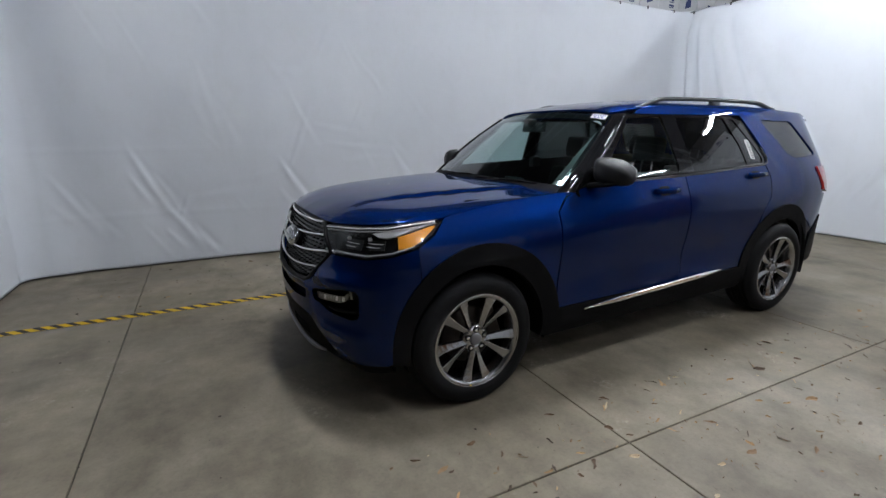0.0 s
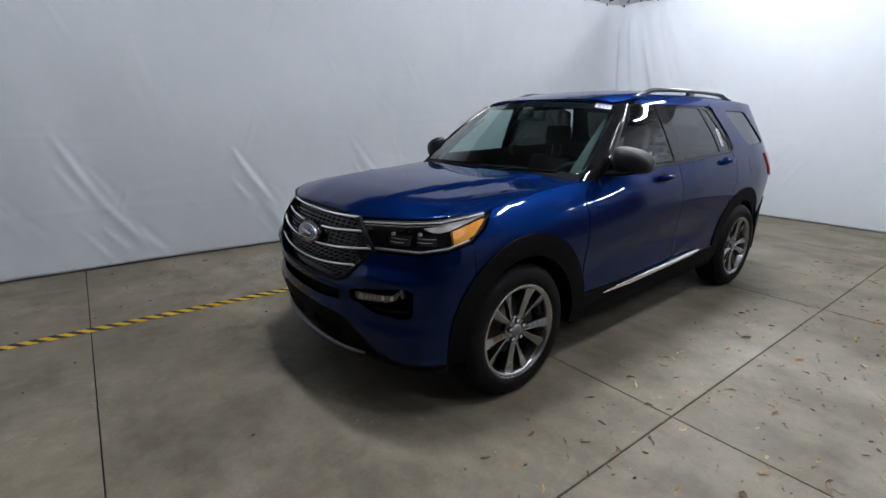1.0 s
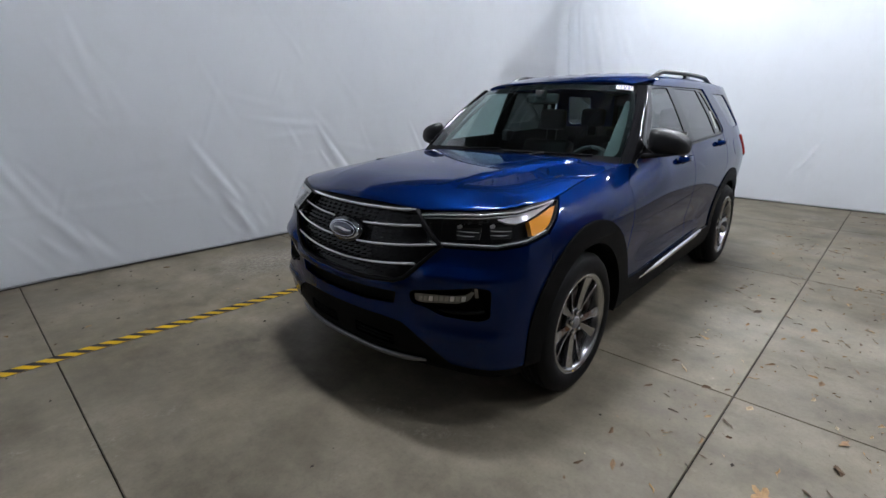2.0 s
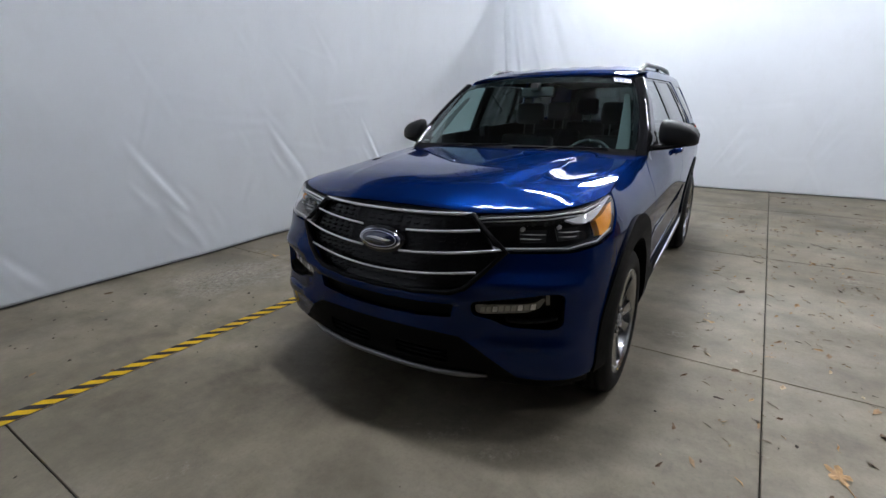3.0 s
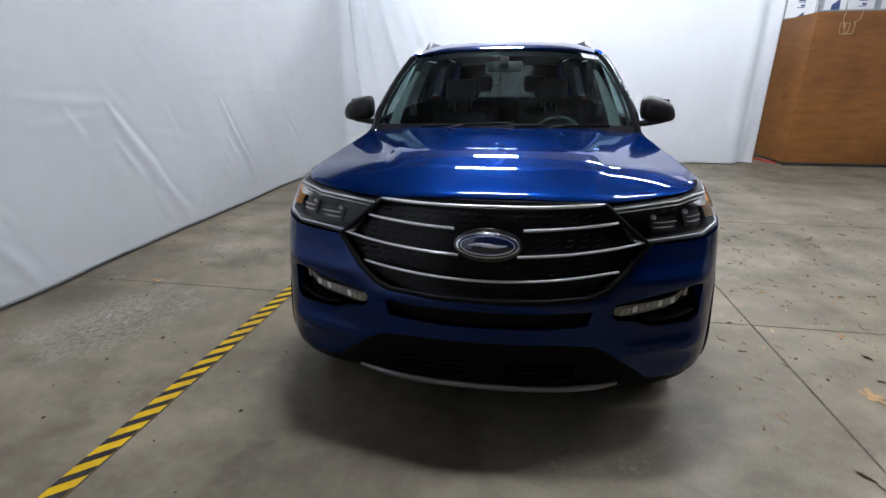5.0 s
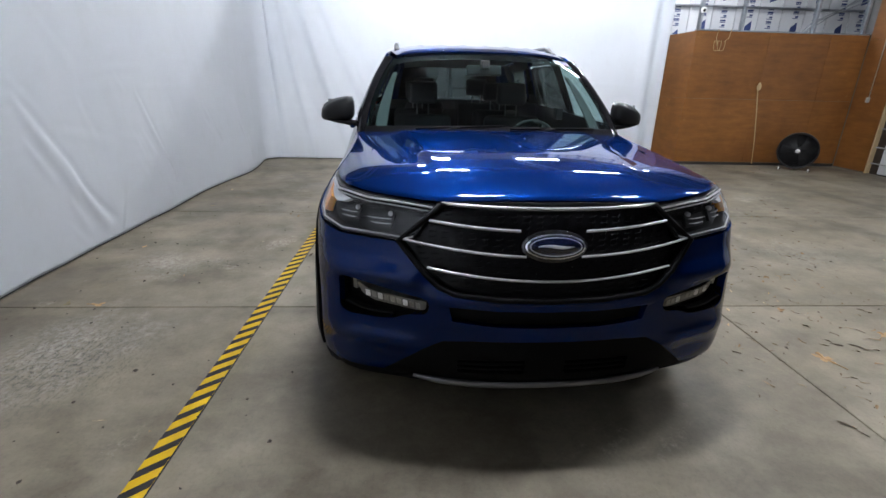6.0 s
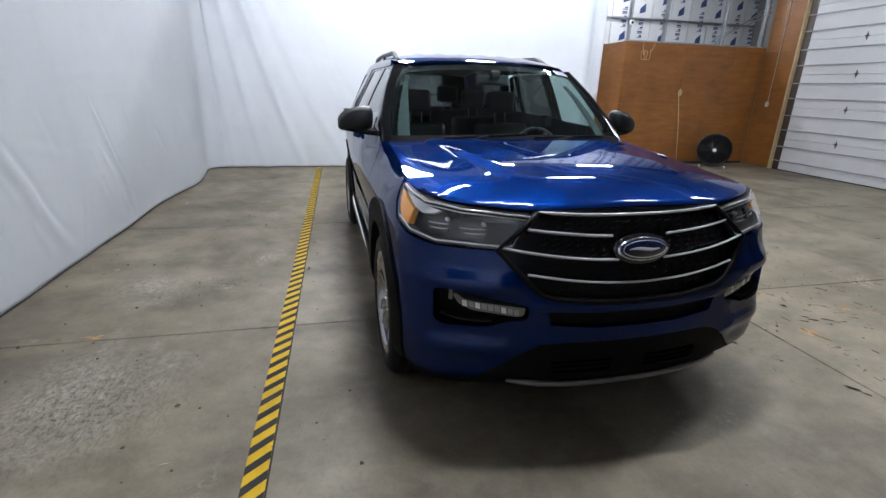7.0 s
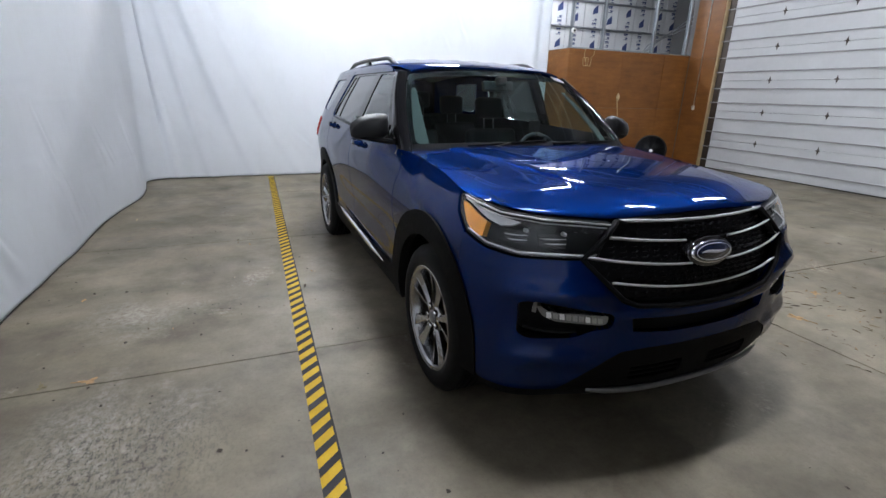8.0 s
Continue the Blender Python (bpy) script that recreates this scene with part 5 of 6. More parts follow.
def headlight(side):
    def s(poly):
        return poly if side > 0 else flip(poly)
    out = soften(lamp_r, 0.012)
    h = panel("headlight", s(out), proud(-0.068), M["lamp_black"], car, step=0.03, thick=0, label="wraparound headlight with amber side marker")
    part("housing_wall", rim_wall(s(out), -0.068, -0.010), M["lamp_black"], h, "dark grey lamp housing wall")
    panel("lens", s(out), proud(-0.004), M["lens"], h, step=0.03, thick=0, label="clear lens")
    edge = s(out) + s(out)[:1]
    part("bezel", sweep([skin(u, z, -0.012) for u, z in edge], slab_profile(0.005, 0.009), [(skin(u, z, 0.1) - skin(u, z)).normalized() for u, z in edge]), M["lamp_black"], h, "dark grey lamp edge")
    # twin bright bars under the top edge
    def lines(pts, drop, depth, w, t):
        q = s([(u, z - drop) for u, z in pts])
        return sweep([skin(u, z, depth) for u, z in q], slab_profile(w, t), [(skin(u, z, 0.1) - skin(u, z)).normalized() for u, z in q])
    top = [lamp_r[0]] + lamp_r[:7:-1]
    part("brow", lines(top, 0.007, -0.010, 0.008, 0.008), M["lamp_silver"], h, "bright light bar under the top edge")
    part("brow", lines(top[:-1], 0.021, -0.016, 0.005, 0.008), M["lamp_silver"], h, "second thin bright bar")
    shelf = [(u, z - 0.012) for u, z in top] + [(u, z - 0.050) for u, z in top[::-1][1:]]
    panel("shelf", s(shelf), proud(-0.045), M["lamp_grey"], h, step=0.03, thick=0.01, label="silver shelf under the light bars")
    part("lower_line", lines(lamp_r[1:6], -0.009, -0.010, 0.005, 0.006), M["lamp_silver"], h, "thin bright line along the lower edge")
    a = [(nose_u(("x", x), z), z) for x, z in ((0.475, 0.962), (0.51, 0.958), (0.60, 0.996), (0.70, 1.064), (0.665, 1.063), (0.58, 1.044), (0.485, 1.022))]
    panel("side_marker", s(a), proud(-0.014), M["amber"], h, step=0.02, thick=0.03, label="amber side marker")
    w = [(nose_u(("x", x), z), z) for x, z in ((0.37, 1.034), (0.45, 1.050), (0.60, 1.068), (0.70, 1.080), (0.712, 1.074), (0.66, 1.067), (0.575, 1.050), (0.49, 1.028), (0.43, 1.016), (0.39, 1.020))]
    panel("reflector", s(w), proud(-0.022), M["lamp_silver"], h, step=0.02, thick=0.02, label="bright reflector wing")
    c0 = lamp_r[0][0]
    for u0, u1, z in ((0.20, 0.32, 0.975), (0.38, 0.51, 0.985)):
        q = [(c0 + u0, z - 0.040), (c0 + u1, z - 0.036), (c0 + u1 + 0.010, z + 0.014), (c0 + u0 - 0.010, z + 0.010)]
        pr = panel("projector", s(q), proud(-0.056), M["lamp_dark"], h, step=0.03, thick=0.02, label="dark projector box")
        for dz, k in ((-0.004, 1.0), (-0.022, 0.8)):
            path = s([(c0 + u0 + (u1 - u0) * k * t, z + dz + 0.004 * (t - 0.5) ** 2) for t in np.linspace(0, 1, 5)])
            part("blade", sweep([skin(u, zz, -0.046) for u, zz in path], slab_profile(0.0045, 0.006), [Vector((-1, 0, 0))] * 5, scale=[0.5, 0.9, 1, 0.9, 0.4]), M["lamp_silver"], pr, "thin bright blade")
        at = skin(s([(c0 + u0 + 0.01, 0)])[0][0], z + 0.014, -0.05)
        part("stud", lathe([(0.010, -0.01), (0.009, 0.008), (0.0, 0.012)], 10, Matrix.Translation(at) @ pose(0, 0, 0, 0, -90, 0)), M["lamp_silver"], pr, "small silver stud")


def fog_light(side):
    def s(poly):
        return poly if side > 0 else flip(poly)
    back = panel("fog_pocket", s([(u * 1.0, z) for u, z in POCKET]), proud(-0.07), M["clad"], bumper, step=0.03, thick=0, label="black fog-lamp pocket")
    part("pocket_wall", rim_wall(s(POCKET), -0.07, -0.004), M["clad"], back)
    q = on_nose([(0.488, 0.676), (0.493, 0.640), (0.52, 0.635), (0.70, 0.654), (0.750, 0.676), (0.775, 0.716), (0.762, 0.722), (0.735, 0.700), (0.68, 0.689)])
    f = panel("fog_light", s(soften(q, 0.012)), proud(-0.022), M["fog"], car, step=0.02, thick=0.05, label="clear horizontal fog lamp in a black pocket")
    for i in range(9):
        y0, z0 = 0.512 + 0.0255 * i, 0.639 + 0.0033 * i
        facet = on_nose(soften([(y0, z0 + 0.003), (y0 + 0.019, z0 + 0.005), (y0 + 0.021, z0 + 0.029), (y0 + 0.003, z0 + 0.027)], 0.003))
        panel("cell", s(facet), proud(-0.0195), M["lamp_silver"] if i in (2, 6, 8) else M["fog_cell"], f, step=0.03, thick=0.004, label="small bright facet")
    q = on_nose([(0.775, 0.690), (0.790, 0.692), (0.790, 0.738), (0.776, 0.738)])
    panel("reflex", s(q), proud(-0.022), M["fog"], f, step=0.02, thick=0.03, label="small upright reflector")
    lip = on_nose([(0.62, 0.618), (0.68, 0.612), (0.75, 0.616), (0.82, 0.63)])
    part("pocket_fin", sweep([skin(u, z, -0.035) for u, z in s(lip)], slab_profile(0.010, 0.03), [Vector((-1, 0, 0))] * 4), M["dark"], back, "", False)


for side in (1, -1):
    headlight(side)
    fog_light(side)

# ---- inner shell, floor pan, wheel liners, tail ----
shell = [(-U_END, 0.40), (U_END, 0.40), (U_END, 1.16), (-U_END, 1.16)]
arches = []
for side in (1, -1):
    for cx, cz in (ARCH_F, ARCH_R):
        p = [(ux(x, 0.8), z) for x, z in arc(cx, cz, 0.50, 0, 360, 24)[:-1]]
        arches.append(p if side > 0 else flip(p))
panel("inner_shell", [(-U_END + 0.01, 0.42), (-1.2, 0.42), (1.2, 0.42), (U_END - 0.01, 0.42), (U_END - 0.01, 1.16), (1.6, 1.16), (1.2, 0.99), (0, 0.97), (-1.2, 0.99), (-1.6, 1.16), (-U_END + 0.01, 1.16)], proud(-0.095), M["dark"], car, holes=arches, step=0.08, thick=0.0, label="dark inner body")
part("floor_pan", box((0.42, -0.60, 0.24), (4.85, 0.60, 0.34), 0.03), M["dark"], car, "black underbody", False)
part("sill_pan", box((1.50, -0.90, 0.28), (3.38, 0.90, 0.40), 0.02), M["dark"], car, "", False)
for side in (1, -1):
    for cx, cz in (ARCH_F, ARCH_R):
        bm = bmesh.new()
        ring = [[bm.verts.new((cx + 0.475 * math.cos(t), side * y, cz + 0.475 * math.sin(t))) for t in np.linspace(-0.25, math.pi + 0.25, 25)] for y in (0.52, 0.945)]
        for i in range(24):
            bm.faces.new((ring[0][i], ring[0][i + 1], ring[1][i + 1], ring[1][i]))
        bm.faces.new(ring[0])
        part("wheel_liner", bm, M["dark"], car, "black wheel-well liner")
tail_u = U_END
panel("tailgate", [(U_END - 0.78, 0.80), (U_END - 0.01, 0.80), (U_END - 0.01, 1.28), (U_END - 0.72, 1.28)], skin, M["paint"], car, step=0.06, label="blue tailgate")
panel("tailgate", [(-U_END + 0.01, 0.80), (-U_END + 0.78, 0.80), (-U_END + 0.72, 1.28), (-U_END + 0.01, 1.28)], skin, M["paint"], car, step=0.06, label="blue tailgate")
for a, b in ((U_END - 0.70, U_END - 0.003), (-U_END + 0.003, -U_END + 0.70)):
    panel("rear_window", [(a, 1.272), (b, 1.272), (b, 1.70), (a, 1.70)], proud(-0.006), M["privacy"], car, step=0.08, thick=0, label="dark tailgate glass")
for sg in (1, -1):
    q = [(ux(4.55, 0.6), 0.36), (U_END - 0.01, 0.36), (U_END - 0.01, 0.78), (ux(4.76, 0.77), 0.77), (ux(4.54, 0.62), 0.62), (ux(4.50, 0.45), 0.45)]
    panel("rear_bumper", q if sg > 0 else flip(q), proud(0.012), M["clad"], car, step=0.06, label="black rear bumper")
part("spoiler", sweep([Vector((4.78 + 0.075 * (1 - (y / 0.56) ** 2), y, 1.672 - 0.03 * (y / 0.56) ** 2)) for y in np.linspace(-0.56, 0.56, 21)], [(-0.08, -0.012), (0.06, -0.016), (0.072, -0.006), (0.06, 0.004), (-0.08, 0.012)], Vector((0, 0, 1))), M["paint"], car, "blue roof spoiler")


# ---- wheels ----
def wheel_meshes():
    """Wheel about its own y axis, outer face towards -y; shared by all four."""
    made = {}

    def keep(name, bm, material):
        me = bpy.data.meshes.new(name)
        bm.to_mesh(me)
        bm.free()
        me.materials.append(material)
        me.polygons.foreach_set("use_smooth", [True] * len(me.polygons))
        made.setdefault(name, []).append(me)

    turn = pose(0, 0, 0, 90, 0, 0)          # lathe axis z to -y
    w = 0.128
    tyre = [(0.272, -w + 0.02), (0.285, -w + 0.004), (0.315, -w - 0.004), (0.350, -w + 0.003), (0.372, -w + 0.016), (0.386, -w + 0.036)]
    tread = []
    for k in range(5):
        a = -0.085 + 0.0375 * k
        tread += [(0.3905, a), (0.3905, a + 0.028), (0.383, a + 0.030), (0.383, a + 0.0355)] if k < 4 else [(0.3905, a), (0.3905, a + 0.022)]
    prof = tyre + tread + [(r, -h) for r, h in tyre[::-1]] + [(0.262, w - 0.03), (0.258, 0), (0.262, -w + 0.03)]
    keep("tyre", lathe(prof, 72, turn, True), M["rubber"])
    barrel = [(0.278, 0.112), (0.274, 0.120), (0.262, 0.118), (0.250, 0.100), (0.245, 0.03), (0.235, -0.11), (0.255, -0.12), (0.258, 0.03), (0.262, 0.10)]
    keep("wheel", lathe(barrel, 64, turn, True), M["alloy"])
    for i in range(10):
        dv = 1.0 if i % 2 == 0 else -1.0
        c = 72 * (i // 2) + 90 + 36 + dv * 15.5
        bm = bmesh.new()
        rows, edge = [], []
        for r, half, h in ((0.045, 0.012, 0.090), (0.075, 0.0125, 0.091), (0.11, 0.0135, 0.091), (0.15, 0.0160, 0.094), (0.19, 0.0195, 0.098), (0.225, 0.025, 0.104), (0.264, 0.034, 0.112)):
            off = dv * (-0.006 * (1 - (r - 0.045) / 0.22))
            # a flat face that leans away from its twin, with a raised inner edge
            prof2 = [(-dv * half, h - 0.034), (-dv * half, h - 0.002), (-dv * half * 0.80, h), (dv * half * 0.90, h - 0.011), (dv * half, h - 0.034)]
            rows.append([bm.verts.new((r, a + off, d)) for a, d in prof2])
            edge.append((r, -dv * half * 0.90 + off, h - 0.0005))
        for p, q in zip(rows, rows[1:]):
            for j in range(4):
                bm.faces.new((p[j], p[j + 1], q[j + 1], q[j]))
            bm.faces.new((p[4], p[0], q[0], q[4]))
        bmesh.ops.recalc_face_normals(bm, faces=bm.faces)
        m = turn @ pose(0, 0, 0, 0, 0, c)
        bmesh.ops.transform(bm, matrix=m, verts=bm.verts)
        bm.normal_update()
        keep("spoke", bm, M["alloy"])
        made["spoke"][-1].polygons.foreach_set("use_smooth", [False] * len(made["spoke"][-1].polygons))
        keep("spoke_edge", sweep([m @ Vector(p) for p in edge[1:]], slab_profile(0.0048, 0.002), m.to_3x3() @ Vector((0, 0, 1))), M["alloy_edge"])
    keep("rim_edge", lathe([(0.279, 0.110), (0.2795, 0.1205), (0.2745, 0.1225), (0.2725, 0.112)], 72, turn, True), M["alloy_edge"])
    keep("hub", lathe([(0.085, 0.05), (0.082, 0.078), (0.070, 0.088), (0.040, 0.092), (0.036, 0.084)], 30, turn), M["alloy"])
    keep("hub_cap", lathe([(0.034, 0.07), (0.034, 0.094), (0.028, 0.098), (0.0, 0.099)], 30, turn), M["hub_grey"])
    for i in range(5):
        a = radians(72 * i + 90)
        # raised dark disc in place of the shade in the nut's recess
        keep("nut_well", lathe([(0.0185, 0.085), (0.0185, 0.0925), (0.016, 0.0915), (0.0, 0.0915)], 14, turn @ pose(0.058 * math.cos(a), 0.058 * math.sin(a), 0)), M["dark"])
        keep("lug_nut", lathe([(0.0125, 0.07), (0.0125, 0.097), (0.010, 0.101), (0.0, 0.101)], 6, turn @ pose(0.058 * math.cos(a), 0.058 * math.sin(a), 0)), M["chrome"])
    keep("brake_disc", lathe([(0.168, -0.02), (0.168, 0.004), (0.09, 0.004), (0.085, 0.04), (0.0, 0.04)], 40, turn), M["iron"])
    cal = box((0.115, -0.09, -0.03), (0.20, 0.09, 0.03), 0.015)
    bmesh.ops.transform(cal, matrix=turn @ pose(0, 0, 0, 0, 0, 20), verts=cal.verts)
    keep("caliper", cal, M["iron"])
    keep("dust_shield", lathe([(0.245, -0.06), (0.245, -0.05), (0.0, -0.05)], 40, turn), M["dark"])
    keep("balance_tag", box((-0.055, -0.1205, -0.272), (-0.045, -0.1185, -0.262)), M["yellow"])
    return made


WHEEL = wheel_meshes()
for wx in (HUB_F, HUB_R):
    for side in (1, -1):
        m = pose(wx, side * 0.845, HUB_Z + 0.003, 0, {(1, HUB_F): 40, (-1, HUB_F): 0, (1, HUB_R): 15, (-1, HUB_R): 64}[(side, wx)], 0) if side < 0 else pose(wx, 0.845, HUB_Z + 0.003, 0, 25 if wx == HUB_F else 50, 0) @ pose(0, 0, 0, 0, 0, 180)
        host = place_mesh("wheel", WHEEL["wheel"][0], car, "twin-spoke alloy wheel with a black tyre")
        host.matrix_parent_inverse = Matrix.Translation((-2.5, 0, 0))
        host.matrix_basis = m
        for nm, meshes in WHEEL.items():
            if nm != "wheel":
                for me in meshes:
                    ob = new(nm, me)
                    ob.parent = host


# ---- mirrors, wipers, labels ----
def side_mirror(side):
    bm = bmesh.new()
    rows = []
    # rounded shell lofted outwards from the door
    for t, hz, dx, dz in ((0.0, 0.044, 0.048, 0.008), (0.05, 0.070, 0.072, 0.010), (0.20, 0.077, 0.090, 0.006), (0.50, 0.072, 0.088, 0.000), (0.76, 0.060, 0.076, -0.008), (0.92, 0.042, 0.056, -0.016), (1.0, 0.018, 0.026, -0.024)):
        y = 0.905 + 0.225 * t
        ring = []
        for i in range(22):
            a = 2 * math.pi * i / 22
            cx, sz = math.cos(a), math.sin(a)
            k = 3.2
            px = math.copysign(abs(cx) ** (2 / k), cx) * dx * (1.0 if cx < 0 else 0.72)
            pz = math.copysign(abs(sz) ** (2 / k), sz) * hz
            ring.append(bm.verts.new((1.845 + 0.05 * t + px, side * y, 1.305 + dz + pz - 0.02 * t * (cx < 0))))
        rows.append(ring)
    for p, q in zip(rows, rows[1:]):
        for i in range(22):
            bm.faces.new((p[i], p[(i + 1) % 22], q[(i + 1) % 22], q[i]))
    bm.faces.new(rows[0]), bm.faces.new(rows[-1])
    bmesh.ops.recalc_face_normals(bm, faces=bm.faces)
    mr = part("side_mirror", bm, M["mirror_cap"], car, "dark grey door mirror on a black arm")
    arm = [Vector((1.80, side * 0.83, 1.212)), Vector((1.815, side * 0.93, 1.220)), Vector((1.84, side * 1.0, 1.232)), Vector((1.86, side * 1.07, 1.244))]
    part("mirror_arm", sweep(arm, [(-0.05, -0.016), (0.05, -0.016), (0.055, 0.004), (0.03, 0.016), (-0.03, 0.016), (-0.055, 0.004)], Vector((0, 0, 1)), scale=[1, 0.9, 1.0, 0.8]), M["clad"], mr, "black mirror arm")
    part("mirror_glass", box((1.900, side * 1.01 - 0.085, 1.240), (1.922, side * 1.01 + 0.085, 1.365), 0.01), M["mirror_face"], mr, "mirror glass", False)
    tri = bmesh.new()
    pts = [(1.735, 1.205), (1.90, 1.225), (1.885, 1.315)]
    v = [tri.verts.new(skin(ux(x, z, side), z, 0.003)) for x, z in pts] + [tri.verts.new(skin(ux(x, z, side), z, -0.02)) for x, z in pts]
    tri.faces.new(v[:3]), tri.faces.new(v[3:])
    for i in range(3):
        tri.faces.new((v[i], v[(i + 1) % 3], v[3 + (i + 1) % 3], v[3 + i]))
    bmesh.ops.recalc_face_normals(tri, faces=tri.faces)
    part("mirror_sail", tri, M["clad"], mr, "", False)


for side in (1, -1):
    side_mirror(side)


def wiper(s0, s1, t0):
    pts = [screen_skin(s0 + (s1 - s0) * k, t0 + 0.03 * k) + Vector((-0.006, 0, 0.009)) for k in np.linspace(0, 1, 10)]
    w = part("wiper", sweep(pts, slab_profile(0.010, 0.010), [Vector((-0.5, 0, 1))] * 10), M["clad"], car, "black wiper blade")
    arm = [screen_skin(s0 + 0.0, -0.05) + Vector((-0.01, 0, 0.012)), screen_skin((s0 + s1) / 2, t0 + 0.0) + Vector((-0.008, 0, 0.018))]
    part("arm", sweep(arm, slab_profile(0.02, 0.010), Vector((-0.5, 0, 1))), M["clad"], w)


wiper(-0.10, -0.80, 0.035)
wiper(0.60, -0.05, 0.035)


def screen_label():
    """White stock label behind the glass with bars for its print."""
    def f(s, t):
        return screen_skin(s, t) + Vector((-0.003, 0, 0.003))
    f.turn = -1
    lb = panel("stock_label", [(-0.955, 0.925), (-0.79, 0.925), (-0.79, 0.990), (-0.955, 0.990)], f, M["paper"], windscreen, step=0.05, thick=0, label="white paper stock label")
    def g(s, t):
        return screen_skin(s, t) + Vector((-0.0045, 0, 0.0045))
    g.turn = -1
    for i in range(6):
        a = -0.945 + i * 0.024
        panel("print_bar", [(a, 0.960), (a + 0.013, 0.960), (a + 0.013, 0.983), (a, 0.983)], g, M["ink_blue"], lb, step=0.05, thick=0)
    for i in range(3):
        a = -0.93 + i * 0.04
        panel("print_bar", [(a, 0.935), (a + 0.024, 0.935), (a + 0.024, 0.95), (a, 0.95)], g, M["ink_blue"], lb, step=0.05, thick=0)


screen_label()
lb = panel("window_label", flip(on_side([(3.50, 1.33), (3.555, 1.325), (3.545, 1.47), (3.49, 1.475)])), proud(-0.006), M["paper"], car, step=0.05, thick=0, label="white bar-code label on the rear window")
for i in range(11):
    z = 1.335 + 0.0125 * i
    panel("print_bar", flip(on_side([(3.512 - 0.001 * i, z), (3.545 - 0.001 * i, z), (3.545 - 0.001 * i, z + 0.006), (3.512 - 0.001 * i, z + 0.006)])), proud(-0.004), M["ink_black"], lb, step=0.05, thick=0)


# ---- cabin ----
def trim_skin(s, t):
    return screen_skin(s, t) + Vector((0.05, 0, -0.035))


trim_skin.turn = -1
for side in (1, -1):
    q = soften([(0.83, 0.10), (0.925, 0.11), (0.915, 0.84), (0.875, 0.84), (0.845, 0.5)], 0.05)
    panel("pillar_trim", q if side > 0 else flip(q), trim_skin, M["pillar_in"], car, step=0.06, thick=0.01, label="pale grey inner pillar trim")


def lump(a, b, bevel, m=None):
    bm = box(a, b)
    bmesh.ops.bevel(bm, geom=bm.edges[:], offset=bevel, segments=4, profile=0.6, affect="EDGES")
    if m is not None:
        bmesh.ops.transform(bm, matrix=m, verts=bm.verts)
    return bm


def seat(x, y, w=0.50, z=0.62, tall=0.64):
    m = pose(x, y, z)
    s = part("seat", lump((-0.26, -w / 2, -0.10), (0.26, w / 2, 0.06), 0.05, m), M["seat"], car, "black cloth seat")
    part("backrest", lump((-0.06, -w / 2, 0), (0.08, w / 2, tall - 0.04), 0.06, m @ pose(0.22, 0, 0.02, 0, 17, 0)), M["seat"], s)
    part("headrest", lump((-0.05, -0.13, 0), (0.05, 0.13, 0.19), 0.045, m @ pose(0.44, 0, tall + 0.045, 0, 8, 0)), M["seat"], s)
    for d in (-0.05, 0.05):
        part("headrest_post", lathe([(0.006, 0), (0.006, 0.12)], 8, m @ pose(0.43, d, tall - 0.05, 0, 8, 0)), M["satin"], s)


for x, y in ((2.45, -0.40), (2.45, 0.40), (3.35, -0.42), (3.35, 0.42), (4.10, -0.32), (4.10, 0.32)):
    seat(x, y, 0.5 if x < 4 else 0.46, 0.62 if x < 4 else 0.66)
dash = part("dashboard", sweep([Vector((1.75, y, 1.02)) for y in np.linspace(-0.80, 0.80, 9)], [(-0.28, 0.10), (-0.05, 0.145), (0.12, 0.13), (0.17, 0.06), (0.13, -0.25), (-0.25, -0.25)], Vector((0, 0, 1))), M["trim_in"], car, "black soft dashboard")
part("screen", box((1.84, -0.14, 1.06), (1.855, 0.10, 1.20), 0.008), M["gloss_black"], dash, "centre touch screen", False)
part("dash_label", box((1.62, -0.02, 1.158), (1.66, 0.12, 1.161)), M["paper"], dash, "pale paper lying on the dashboard", False)
ring = [Vector((0.185 * math.cos(t), 0.185 * math.sin(t), 0)) for t in np.linspace(0, 2 * math.pi, 33)]
tilt = pose(2.02, -0.40, 1.06, 0, -65, 0)
sw = part("steering_wheel", sweep([tilt @ p for p in ring], disc(8, 0.015), [tilt.to_3x3() @ Vector((0, 0, 1))] * 33), M["trim_in"], car, "black steering wheel")
part("wheel_hub", lump((-0.07, -0.09, -0.03), (0.07, 0.09, 0.03), 0.02, tilt), M["trim_in"], sw)
for a in (0, 120, 240):
    part("wheel_spoke", box((0.05, -0.015, -0.01), (0.18, 0.015, 0.01), 0.004, tilt @ pose(0, 0, 0, 0, 0, a + 90)), M["trim_in"], sw, "", False)
rv = part("rear_view_mirror", lump((-0.02, -0.125, -0.035), (0.02, 0.125, 0.035), 0.015, pose(2.04, 0.0, 1.575, 0, 10, 0)), M["trim_in"], car, "black rear-view mirror")
part("mirror_stem", box((1.96, -0.03, 1.58), (2.04, 0.03, 1.64), 0.01), M["trim_in"], rv, "", False)


def headliner_skin(x, y):
    return roof_skin(x, y) - Vector((0, 0, 0.05))


